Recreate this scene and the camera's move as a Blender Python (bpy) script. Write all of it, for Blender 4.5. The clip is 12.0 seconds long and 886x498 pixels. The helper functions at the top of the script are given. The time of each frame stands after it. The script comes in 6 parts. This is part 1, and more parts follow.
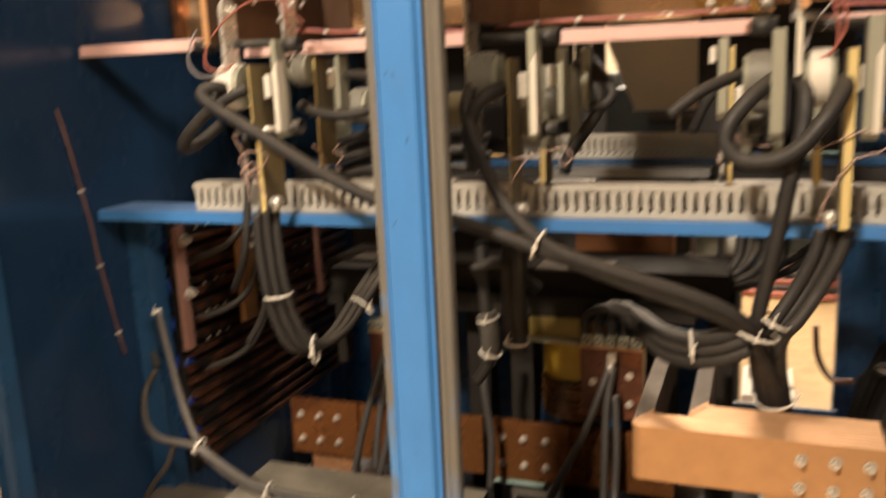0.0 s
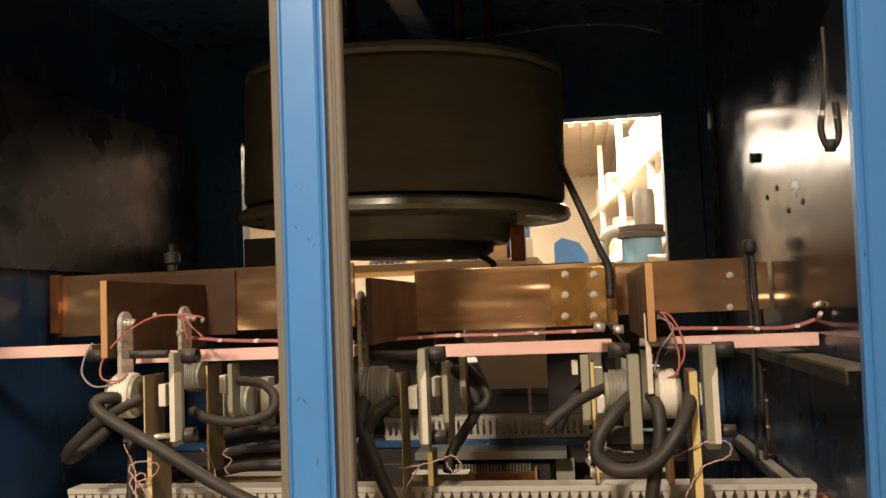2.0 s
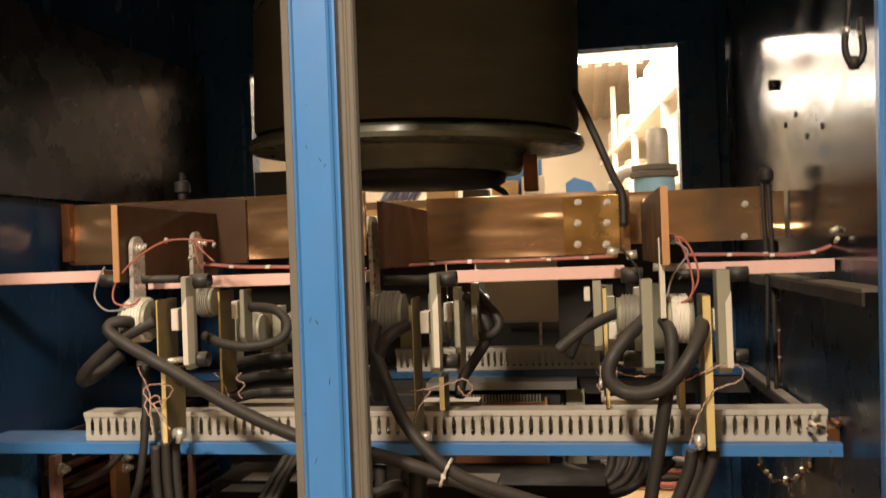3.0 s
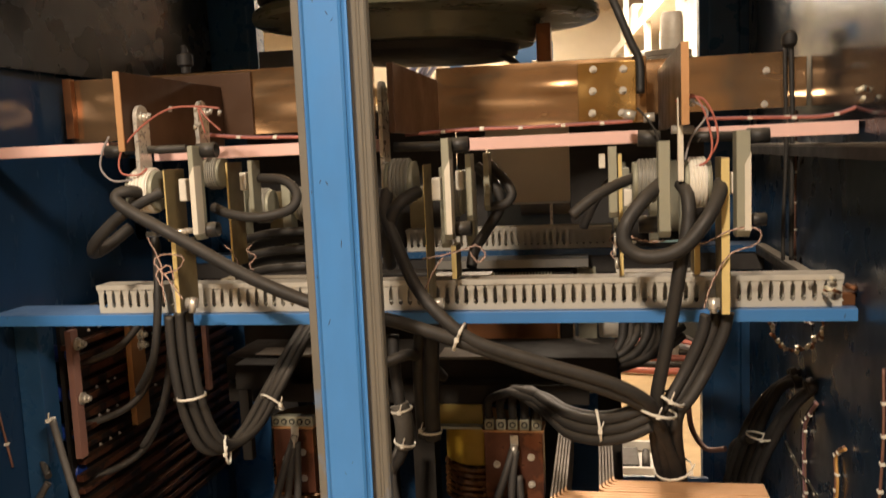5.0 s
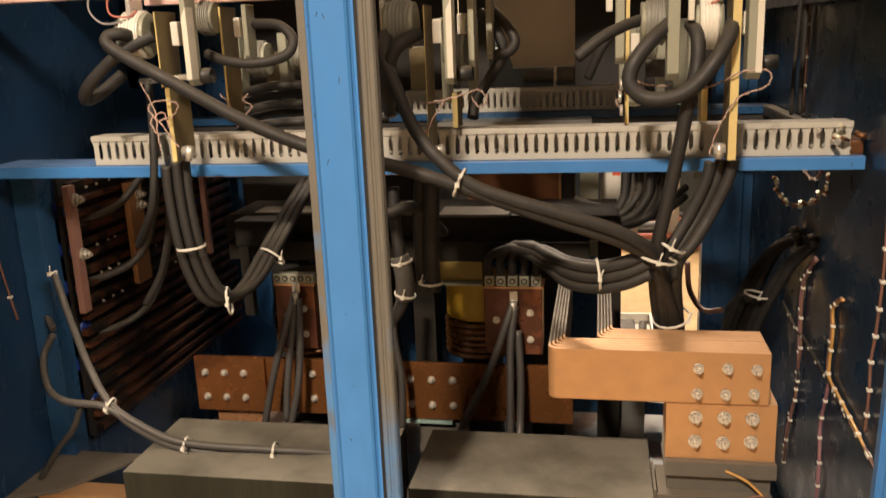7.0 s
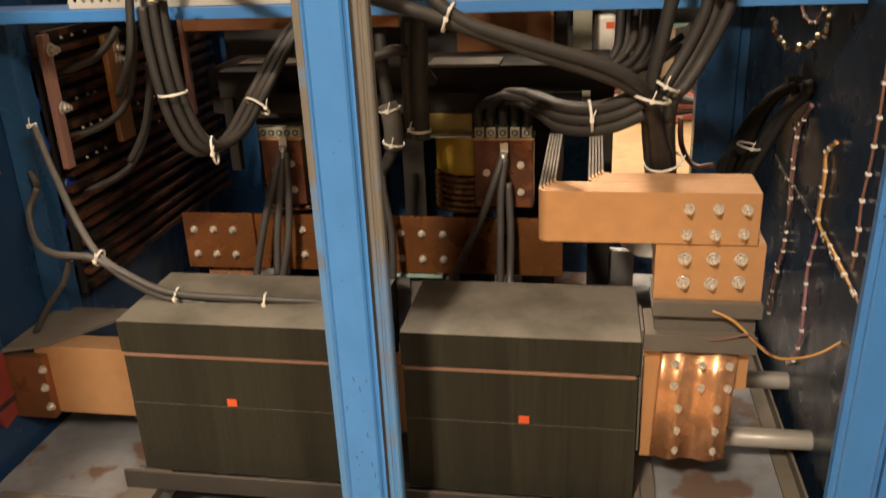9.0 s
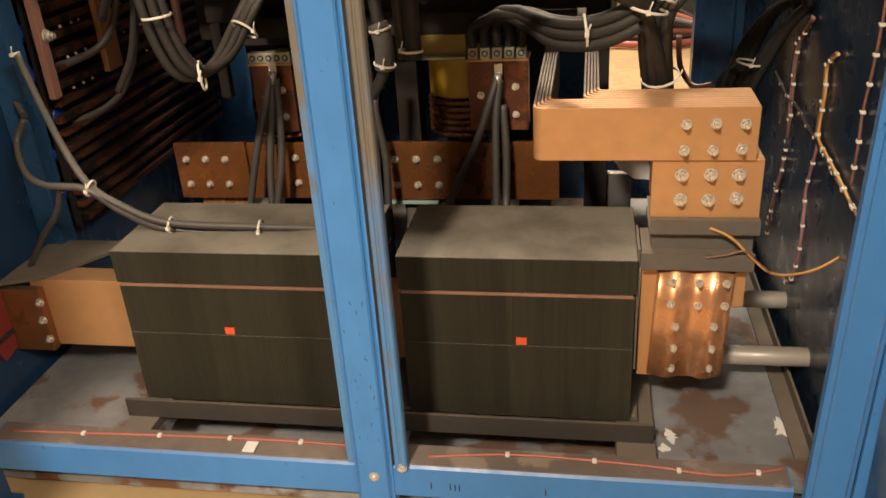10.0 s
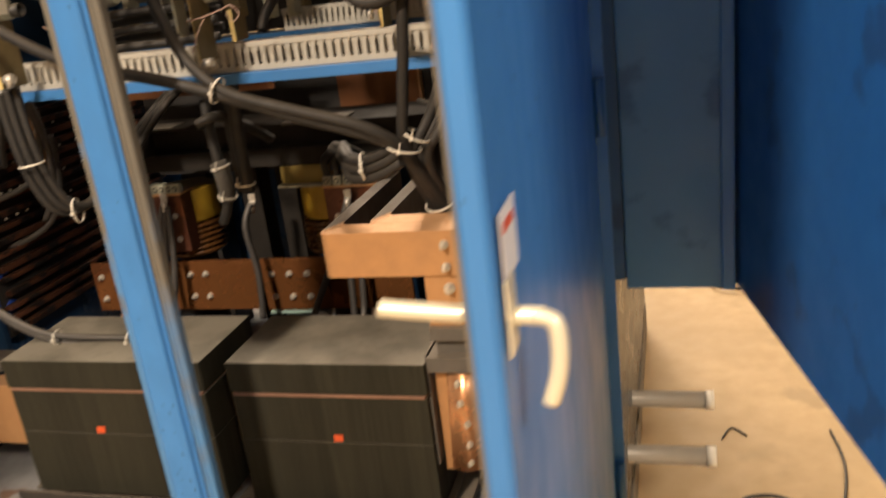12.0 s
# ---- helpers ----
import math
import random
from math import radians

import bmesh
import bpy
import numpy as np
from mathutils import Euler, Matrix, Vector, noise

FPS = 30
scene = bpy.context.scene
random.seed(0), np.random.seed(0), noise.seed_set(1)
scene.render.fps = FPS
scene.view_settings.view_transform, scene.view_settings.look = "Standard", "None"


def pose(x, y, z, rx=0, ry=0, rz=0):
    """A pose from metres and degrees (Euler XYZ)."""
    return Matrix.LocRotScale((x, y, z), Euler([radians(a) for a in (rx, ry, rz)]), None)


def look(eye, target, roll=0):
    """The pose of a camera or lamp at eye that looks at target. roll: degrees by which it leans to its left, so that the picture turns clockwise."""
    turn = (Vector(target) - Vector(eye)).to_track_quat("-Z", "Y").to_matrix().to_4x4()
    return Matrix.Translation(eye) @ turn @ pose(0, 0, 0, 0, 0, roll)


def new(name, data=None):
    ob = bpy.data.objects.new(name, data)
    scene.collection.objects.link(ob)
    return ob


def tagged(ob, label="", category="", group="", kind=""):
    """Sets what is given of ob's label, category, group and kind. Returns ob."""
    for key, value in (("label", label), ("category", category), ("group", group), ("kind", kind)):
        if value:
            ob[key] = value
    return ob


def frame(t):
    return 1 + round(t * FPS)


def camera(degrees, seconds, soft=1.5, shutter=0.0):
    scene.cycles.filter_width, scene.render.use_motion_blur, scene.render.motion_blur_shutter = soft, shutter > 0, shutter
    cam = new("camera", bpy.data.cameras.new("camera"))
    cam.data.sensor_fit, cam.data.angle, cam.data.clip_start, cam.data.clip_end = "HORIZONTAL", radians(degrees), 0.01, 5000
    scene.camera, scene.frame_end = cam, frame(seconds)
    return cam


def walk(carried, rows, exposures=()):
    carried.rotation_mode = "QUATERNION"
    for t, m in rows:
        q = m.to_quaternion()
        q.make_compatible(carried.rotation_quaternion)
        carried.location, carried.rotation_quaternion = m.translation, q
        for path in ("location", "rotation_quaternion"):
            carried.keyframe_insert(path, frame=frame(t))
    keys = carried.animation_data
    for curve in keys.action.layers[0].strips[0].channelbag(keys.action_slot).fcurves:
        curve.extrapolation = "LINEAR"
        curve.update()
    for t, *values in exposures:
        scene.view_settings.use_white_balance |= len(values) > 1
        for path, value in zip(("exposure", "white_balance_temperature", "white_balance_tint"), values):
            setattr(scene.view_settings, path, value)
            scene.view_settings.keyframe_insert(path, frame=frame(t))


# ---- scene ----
cam = camera(55.2, 12.0, soft=1.5, shutter=0.6)
PATH = [
    (0, (0.078, 0.093, 1.516), (-0.619, 1.922, 1.106), -2.5),
    (0.5, (0.072, 0.043, 1.58), (-0.394, 1.979, 1.39), -3.4),
    (1, (0.034, -0.026, 1.653), (-0.3, 1.946, 1.655), -3.5),
    (1.5, (0.01, -0.063, 1.671), (-0.289, 1.91, 1.794), -2.9),
    (2, (0.001, -0.063, 1.663), (-0.304, 1.909, 1.797), -2.3),
    (2.5, (-0.003, -0.059, 1.644), (-0.324, 1.913, 1.721), -2.2),
    (3, (-0.006, -0.048, 1.623), (-0.341, 1.924, 1.629), -2.1),
    (5, (-0.021, -0.023, 1.557), (-0.381, 1.931, 1.329), -2.5),
    (5.5, (-0.027, -0.015, 1.533), (-0.391, 1.929, 1.233), -2.4),
    (6, (-0.03, -0.011, 1.512), (-0.396, 1.92, 1.141), -2.1),
    (6.5, (-0.028, -0.013, 1.495), (-0.396, 1.905, 1.066), -2.3),
    (8.5, (-0.022, -0.018, 1.413), (-0.36, 1.836, 0.74), -2.2),
    (9, (-0.026, -0.018, 1.395), (-0.364, 1.807, 0.649), -2.6),
    (9.5, (-0.024, -0.014, 1.368), (-0.361, 1.777, 0.543), -3.2),
    (10, (-0.018, -0.012, 1.362), (-0.353, 1.751, 0.48), -3.8),
    (10.5, (0.027, -0.039, 1.358), (-0.339, 1.713, 0.465), -4.8),
    (11, (0.192, -0.139, 1.393), (-0.336, 1.603, 0.563), -6.5),
    (11.5, (0.474, -0.175, 1.412), (-0.066, 1.6, 0.665), -7.5),
    (12, (0.621, -0.083, 1.43), (0.087, 1.728, 0.773), -7.1),
]
walk(cam, [(t, look(eye, target, roll)) for t, eye, target, roll in PATH], [(0.0, 0.47), (1.0, 0.2), (2.0, 0.12), (5.0, 0.15), (6.5, 0.36), (9.0, 0.36), (10.5, 0.34), (11.5, 0.42), (12.0, 0.42)])

# ---------------------------------------------------------------- world and lamps
world = bpy.data.worlds.new("hall_air")
world.use_nodes = True
world.node_tree.nodes["Background"].inputs[0].default_value = (1.0, 0.85, 0.65, 1)
world.node_tree.nodes["Background"].inputs[1].default_value = 0.03
scene.world = world

WARM = (1.0, 0.815, 0.635)


def lamp(name, where, target, size, power, colour=WARM):
    data = bpy.data.lights.new(name, "AREA")
    data.shape, data.size, data.size_y = "RECTANGLE", size[0], size[1]
    data.energy, data.color = power, colour
    ob = new(name, data)
    ob.matrix_world = look(where, target)
    return ob


# the hall's lamp rows in front of and behind the cabinet, plus one fill lamp
lamp("hall_lamp_front", (-1.35, -4.2, 5.45), (-0.6, 1.5, 1.0), (0.6, 0.4), 450)
# added fill lamp, unseen, that brightens the right door, box and floor
lamp("door_fill_lamp", (4.2, -3.5, 5.45), (0.8, 1.0, 0.6), (1.8, 0.6), 300)
lamp("hall_lamp_back", (-0.6, 6.6, 5.3), (-0.6, 6.6, 0), (2.4, 0.6), 560)
lamp("hall_lamp_back_far", (-0.4, 11.3, 4.15), (-0.4, 11.5, 0), (3.0, 0.6), 650)

# ---------------------------------------------------------------- materials


def material(name, colour, rough=0.5, metal=0.0, vary=0.25, scale=18.0, bump=0.15, dust=0.0, dust_colour=(0.24, 0.2, 0.15), spec=0.5, spots=None, spot_scale=3.0, spot_at=0.58, stretch=(1, 1, 1), piece=0.0, wavy=0.0):
    """A worn surface: two scales of noise on the colour, fine relief, dust on what faces up, stains with their own colour."""
    m = bpy.data.materials.new(name)
    m.use_nodes = True
    nt = m.node_tree
    n, l = nt.nodes, nt.links
    b = n["Principled BSDF"]
    b.inputs["Metallic"].default_value = metal
    b.inputs["Specular IOR Level"].default_value = spec
    geo = n.new("ShaderNodeTexCoord")
    mp = n.new("ShaderNodeMapping")
    mp.inputs["Scale"].default_value = stretch
    l.new(geo.outputs["Object"], mp.inputs[0])

    def noise_of(s, detail=6.0):
        t = n.new("ShaderNodeTexNoise")
        t.inputs["Scale"].default_value, t.inputs["Detail"].default_value = s, detail
        l.new(mp.outputs[0], t.inputs["Vector"])
        return t

    def ramp(src, a, b_, lo=0.0, hi=1.0):
        r = n.new("ShaderNodeMapRange")
        r.inputs[1].default_value, r.inputs[2].default_value, r.inputs[3].default_value, r.inputs[4].default_value = a, b_, lo, hi
        l.new(src, r.inputs[0])
        return r.outputs[0]

    def mix(fac, a, c):
        x = n.new("ShaderNodeMix")
        x.data_type = "RGBA"
        for sock, v in ((x.inputs[0], fac), (x.inputs[6], a), (x.inputs[7], c)):
            if isinstance(v, (int, float)):
                sock.default_value = v
            elif isinstance(v, tuple):
                sock.default_value = (*v[:3], 1)
            else:
                l.new(v, sock)
        return x.outputs[2]

    big, fine = noise_of(scale * 0.22), noise_of(scale * 2.5)
    lo = tuple(c * (1 - vary) for c in colour)
    hi = tuple(min(1, c * (1 + vary)) for c in colour)
    col = mix(ramp(big.outputs[0], 0.3, 0.7), lo, hi)
    col = mix(ramp(fine.outputs[0], 0.35, 0.75, 0.0, 0.5), col, lo)
    if piece:
        info = n.new("ShaderNodeObjectInfo")
        col = mix(ramp(info.outputs["Random"], 0, 1, 0, piece), col, tuple(c * 0.5 for c in colour))
    if spots:
        s = noise_of(spot_scale, 9.0)
        col = mix(ramp(s.outputs[0], spot_at, spot_at + 0.05), col, spots)
    if dust:
        g = n.new("ShaderNodeNewGeometry")
        sep = n.new("ShaderNodeSeparateXYZ")
        l.new(g.outputs["Normal"], sep.inputs[0])
        up = ramp(sep.outputs[2], 0.15, 0.95, 0, dust)
        mul = n.new("ShaderNodeMath")
        mul.operation = "MULTIPLY"
        l.new(up, mul.inputs[0])
        l.new(ramp(big.outputs[0], 0.25, 0.6, 0.45, 1.0), mul.inputs[1])
        col = mix(mul.outputs[0], col, dust_colour)
    l.new(col, b.inputs["Base Color"])
    l.new(ramp(fine.outputs[0], 0.25, 0.75, max(0.03, rough - 0.1), min(1, rough + 0.12)), b.inputs["Roughness"])
    if bump:
        bp = n.new("ShaderNodeBump")
        bp.inputs["Strength"].default_value, bp.inputs["Distance"].default_value = bump, 0.002
        l.new(fine.outputs[0], bp.inputs["Height"])
        l.new(bp.outputs[0], b.inputs["Normal"])
        if wavy:
            dent, wb = noise_of(scale * 0.8, 2.0), n.new("ShaderNodeBump")
            wb.inputs["Strength"].default_value, wb.inputs["Distance"].default_value = 1.0, wavy
            l.new(dent.outputs[0], wb.inputs["Height"])
            l.new(wb.outputs[0], bp.inputs["Normal"])
    return m


def laminated(name, colour, axis, pitch, rough=0.7, metal=0.0, vary=0.3):
    """Edges of stacked sheets: fine lines along one axis."""
    m = material(name, colour, rough, metal, vary, 14.0, 0.0, stretch=(3, 3, 0.14), spots=tuple(c * 0.78 for c in colour), spot_scale=11, spot_at=0.57, dust=0.9, dust_colour=(0.27, 0.245, 0.195), spec=0.25)
    n, l = m.node_tree.nodes, m.node_tree.links
    tc, wave, bp = n.new("ShaderNodeTexCoord"), n.new("ShaderNodeTexWave"), n.new("ShaderNodeBump")
    wave.bands_direction = axis
    wave.inputs["Scale"].default_value = 0.314 / pitch
    wave.inputs["Distortion"].default_value = 0.6
    l.new(tc.outputs["Object"], wave.inputs["Vector"])
    bp.inputs["Strength"].default_value, bp.inputs["Distance"].default_value = 0.5, 0.001
    l.new(wave.outputs["Fac"], bp.inputs["Height"])
    l.new(bp.outputs[0], n["Principled BSDF"].inputs["Normal"])
    return m


def glowing(name, colour, power):
    m = bpy.data.materials.new(name)
    m.use_nodes = True
    b = m.node_tree.nodes["Principled BSDF"]
    b.inputs["Base Color"].default_value = (*colour, 1)
    b.inputs["Emission Color"].default_value = (*colour, 1)
    b.inputs["Emission Strength"].default_value = power
    return m


BLUE = material("blue_paint", (0.058, 0.225, 0.56), 0.4, 0, 0.14, 9, 0.06, dust=0.35, spots=(0.03, 0.06, 0.11), spot_scale=70, spot_at=0.7, stretch=(1, 1, 0.5))
# the cabinet's blue paint, darkened to stand for the shade inside and behind
BLUE_SHADED = material("shaded_blue_paint", (0.022, 0.078, 0.18), 0.3, 0, 0.25, 6, 0.05, dust=0.3)
BLUE_BOX = material("wall_box_paint", (0.075, 0.25, 0.53), 0.45, 0, 0.12, 6, 0.06, spots=(0.035, 0.14, 0.34), spot_scale=6)
# same box paint, darkened so the open door looks less lit
BLUE_BOX_SHADED = material("shaded_box_paint", (0.02, 0.12, 0.37), 0.42, 0, 0.12, 6, 0.06, spots=(0.02, 0.085, 0.25), spot_scale=8)
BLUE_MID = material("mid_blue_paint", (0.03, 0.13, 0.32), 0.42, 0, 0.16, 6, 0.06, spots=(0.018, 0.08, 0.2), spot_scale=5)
# same blue paint again, with the inner wall's shade put into the colour
WALL_IN = material("shaded_inner_blue", (0.016, 0.05, 0.12), 0.22, 0.1, 0.35, 5, 0.03, stretch=(1, 1, 0.4))
GALV = material("galvanised_steel", (0.06, 0.073, 0.095), 0.17, 0.7, 0.2, 3, 0.0, spots=(0.055, 0.07, 0.095), spot_scale=1.6)
# lower side panel, painted darker where the sheet would mirror a darker hall
WALL_LOW = material("darkened_blue_grey_panel", (0.014, 0.032, 0.062), 0.3, 0.15, 0.3, 5, 0.03, spots=(0.022, 0.04, 0.066), spot_scale=2.2)
TAUPE = material("dusty_grey_seal", (0.25, 0.215, 0.165), 0.8, 0, 0.2, 12, 0.2)
COPPER = material("copper_bar", (0.60, 0.33, 0.15), 0.46, 0.4, 0.16, 9, 0.05, dust=0.3, dust_colour=(0.42, 0.28, 0.18))
COPPER_BRIGHT = material("bright_copper", (0.72, 0.37, 0.18), 0.24, 0.65, 0.12, 9, 0.03)
PINK_STRIP = material("pinkish_dusty_strip", (0.36, 0.19, 0.15), 0.6, 0.1, 0.2, 10, 0.1)
# link legs: dusty copper, darkened further for the shade they stand in
COPPER_SHADED_DUST = material("shaded_dusty_copper", (0.12, 0.085, 0.06), 0.6, 0.3, 0.25, 12, 0.1, dust=0.7, dust_colour=(0.19, 0.165, 0.13))
OLD_RED = material("patinated_copper", (0.13, 0.05, 0.03), 0.35, 0.5, 0.4, 16, 0.15, spots=(0.24, 0.09, 0.045), spot_scale=14, spot_at=0.56)
COPPER_SATIN = material("satin_brown_copper", (0.36, 0.145, 0.05), 0.27, 0.65, 0.3, 7, 0.06, spots=(0.22, 0.085, 0.035), spot_scale=5, wavy=0.008)
DIM_CERAMIC = material("dim_grey_ceramic", (0.27, 0.26, 0.22), 0.4, 0, 0.15, 12, 0.05, dust=0.3)
COPPER_OLD = material("tarnished_copper", (0.27, 0.115, 0.05), 0.38, 0.6, 0.35, 8, 0.1, dust=0.3, spots=(0.16, 0.07, 0.035), spot_scale=7)
BUS = material("lacquered_copper_bus", (0.43, 0.265, 0.14), 0.2, 0.8, 0.2, 4, 0.04, spots=(0.33, 0.19, 0.09), spot_scale=3, wavy=0.045, stretch=(0.5, 1, 2.0))
CORE = laminated("core_laminations", (0.031, 0.029, 0.019), "X", 0.004)
RAIL = material("dark_dusty_rail", (0.06, 0.052, 0.045), 0.6, 0.2, 0.25, 10, 0.2, dust=0.5)
# dull brown bus, darkened for the receding side faces
BUS_DARK_FACE = material("dark_brown_bus_face", (0.09, 0.047, 0.026), 0.42, 0.5, 0.25, 6, 0.05)
BUS_SPLICE = material("bright_bus_splice", (0.50, 0.31, 0.11), 0.2, 0.9, 0.15, 5, 0.04, wavy=0.05)
CORE_GREY = material("dusty_core_clamp", (0.13, 0.115, 0.095), 0.75, 0.1, 0.2, 10, 0.2, dust=0.6)
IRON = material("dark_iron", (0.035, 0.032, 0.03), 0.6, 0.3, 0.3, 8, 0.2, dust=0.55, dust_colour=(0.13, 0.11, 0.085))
YOKE_IRON = material("dark_yoke_iron", (0.024, 0.021, 0.018), 0.8, 0.1, 0.3, 8, 0.2, dust=0.2, dust_colour=(0.045, 0.038, 0.03), spec=0.2)
OLIVE = material("olive_enamel", (0.15, 0.155, 0.105), 0.3, 0.0, 0.12, 5, 0.04, stretch=(1, 1, 4))
OLIVE_DARK = material("olive_weave", (0.10, 0.097, 0.066), 0.6, 0.0, 0.15, 16, 0.3, stretch=(1, 1, 6))
PINK = material("pink_fibreglass", (0.86, 0.56, 0.50), 0.55, 0, 0.07, 14, 0.08)
DUCT = material("grey_pvc_duct", (0.50, 0.48, 0.42), 0.5, 0, 0.08, 12, 0.05, dust=0.45, dust_colour=(0.33, 0.29, 0.23))
FR4 = material("yellow_glass_laminate", (0.74, 0.58, 0.24), 0.5, 0, 0.15, 16, 0.1)
FR4_FACE = material("brown_glass_laminate", (0.17, 0.13, 0.06), 0.45, 0, 0.2, 14, 0.1, dust=0.3)
CLAMP = material("grey_clamp_bar", (0.36, 0.355, 0.27), 0.5, 0.25, 0.15, 12, 0.12)
# brighter clamp grey for edges that look lit, and for the pale strut
CLAMP_LIT = material("lit_edge_pale_strut", (0.75, 0.70, 0.58), 0.5, 0.1, 0.1, 12, 0.1)
CERAMIC = material("white_ceramic", (0.82, 0.78, 0.68), 0.3, 0, 0.08, 10, 0.03)
STEEL = material("zinc_steel", (0.72, 0.68, 0.60), 0.3, 0.55, 0.15, 30, 0.08)
RUBBER = material("black_rubber", (0.026, 0.024, 0.022), 0.6, 0, 0.3, 14, 0.2, dust=0.6, dust_colour=(0.105, 0.088, 0.066))
TUBE_BLACK = material("black_insulator_tube", (0.025, 0.024, 0.023), 0.5, 0, 0.3, 14, 0.1, dust=0.8, dust_colour=(0.17, 0.15, 0.115))
TIE = material("white_nylon", (0.8, 0.76, 0.66), 0.5, 0, 0.06, 20, 0.02)
RED = material("red_wire", (0.46, 0.15, 0.11), 0.4, 0, 0.15, 20, 0.02)
ORANGE = material("orange_wire", (0.62, 0.34, 0.10), 0.4, 0, 0.12, 20, 0.02)
GREYWIRE = material("grey_wire", (0.28, 0.26, 0.26), 0.45, 0, 0.12, 20, 0.02)
TWIST = material("pale_gate_wire", (0.66, 0.5, 0.42), 0.5, 0, 0.3, 80, 0.05)
RACKBAR = material("dark_resistor_bar", (0.17, 0.066, 0.036), 0.38, 0.4, 0.5, 20, 0.5, dust=0.4, dust_colour=(0.12, 0.075, 0.05), spots=(0.022, 0.016, 0.014), spot_scale=16, spot_at=0.5, piece=0.7)
MAUVE = material("mauve_wire", (0.30, 0.15, 0.17), 0.5, 0, 0.2, 40, 0.05)
BROWNWIRE = material("brown_loom", (0.22, 0.11, 0.08), 0.5, 0, 0.3, 60, 0.2)
YELLOW = material("yellow_insulation", (0.42, 0.27, 0.025), 0.5, 0, 0.2, 12, 0.15)
ENAMEL = material("dark_enamel_winding", (0.16, 0.07, 0.022), 0.25, 0.4, 0.25, 14, 0.05)
RUSTPAN = material("rusty_steel_pan", (0.30, 0.315, 0.33), 0.42, 0.2, 0.55, 9, 0.25, spots=(0.15, 0.075, 0.042), spot_scale=6.5, spot_at=0.52, dust=0.22, dust_colour=(0.36, 0.34, 0.31))
CONCRETE = material("shop_floor_concrete", (0.46, 0.325, 0.165), 0.6, 0, 0.18, 6, 0.2, spots=(0.40, 0.285, 0.145), spot_scale=2.6)
PLASTER = material("hall_wall_paint", (0.72, 0.65, 0.52), 0.8, 0, 0.08, 3, 0.05)
HALLROOF = material("hall_roof_sheet", (0.45, 0.40, 0.34), 0.6, 0.1, 0.15, 3, 0.05)
PIPE = material("grey_pipe", (0.42, 0.40, 0.35), 0.45, 0.2, 0.15, 12, 0.1, dust=0.4)
BRASS = material("pale_lever_lacquer", (0.80, 0.74, 0.56), 0.3, 0.25, 0.08, 10, 0.03)
MARK = material("orange_red_mark", (0.75, 0.11, 0.03), 0.5, 0, 0.05, 10, 0.02)
PAPER = material("white_label", (0.85, 0.83, 0.8), 0.6, 0, 0.03, 10, 0.01)
CREAM = material("cream_panel", (0.66, 0.53, 0.38), 0.6, 0, 0.08, 5, 0.04)
BLUEPLASTIC = material("blue_insulator", (0.02, 0.06, 0.34), 0.4, 0, 0.2, 10, 0.03)
BLUEHOSE = material("light_blue_hose", (0.30, 0.36, 0.62), 0.4, 0, 0.1, 10, 0.03)
WOOD = material("pale_wood", (0.55, 0.40, 0.22), 0.65, 0, 0.2, 8, 0.1, stretch=(1, 6, 6))
RACK_RED = material("red_rack_paint", (0.6, 0.1, 0.03), 0.5, 0, 0.1, 8, 0.03)
WHITE_STEEL = material("white_rack_paint", (0.8, 0.76, 0.68), 0.5, 0, 0.08, 6, 0.03)
GALV_STRUT = material("grey_strut", (0.25, 0.25, 0.24), 0.4, 0.5, 0.2, 10, 0.1)
TUBE_GLOW = glowing("lamp_tube", (1.0, 0.88, 0.70), 15.0)

# ---------------------------------------------------------------- mesh helpers


def bx(bm, x0, y0, z0, x1, y1, z1):
    vs = [bm.verts.new(p) for p in ((x0, y0, z0), (x1, y0, z0), (x1, y1, z0), (x0, y1, z0), (x0, y0, z1), (x1, y0, z1), (x1, y1, z1), (x0, y1, z1))]
    for f in ((0, 3, 2, 1), (4, 5, 6, 7), (0, 1, 5, 4), (1, 2, 6, 5), (2, 3, 7, 6), (3, 0, 4, 7)):
        bm.faces.new([vs[i] for i in f])
    return vs


def box(x0, y0, z0, x1, y1, z1, bevel=0.0):
    bm = bmesh.new()
    bx(bm, min(x0, x1), min(y0, y1), min(z0, z1), max(x0, x1), max(y0, y1), max(z0, z1))
    if bevel:
        bmesh.ops.bevel(bm, geom=list(bm.edges), offset=bevel, segments=2, affect="EDGES", profile=0.6)
    return bm


def slab(a, b, y0, y1, bevel=0.0):
    """A box from the front corner a to the opposite front corner b, between two depths."""
    return box(a[0], y0, a[2], b[0], y1, b[2], bevel)


def rod(bm, a, b, r, seg=16, r2=None, caps=True):
    a, b = Vector(a), Vector(b)
    z = (b - a).normalized()
    x = z.orthogonal().normalized()
    y = z.cross(x)
    r2 = r if r2 is None else r2
    rings = []
    for p, q in ((a, r), (b, r2)):
        rings.append([bm.verts.new(p + q * (math.cos(2 * math.pi * i / seg) * x + math.sin(2 * math.pi * i / seg) * y)) for i in range(seg)])
    for i in range(seg):
        f = bm.faces.new((rings[0][i], rings[0][(i + 1) % seg], rings[1][(i + 1) % seg], rings[1][i]))
        f.smooth = True
    if caps:
        bm.faces.new(rings[0][::-1])
        bm.faces.new(rings[1])
    return bm


def cyl(a, b, r, seg=20, r2=None):
    return rod(bmesh.new(), a, b, r, seg, r2)


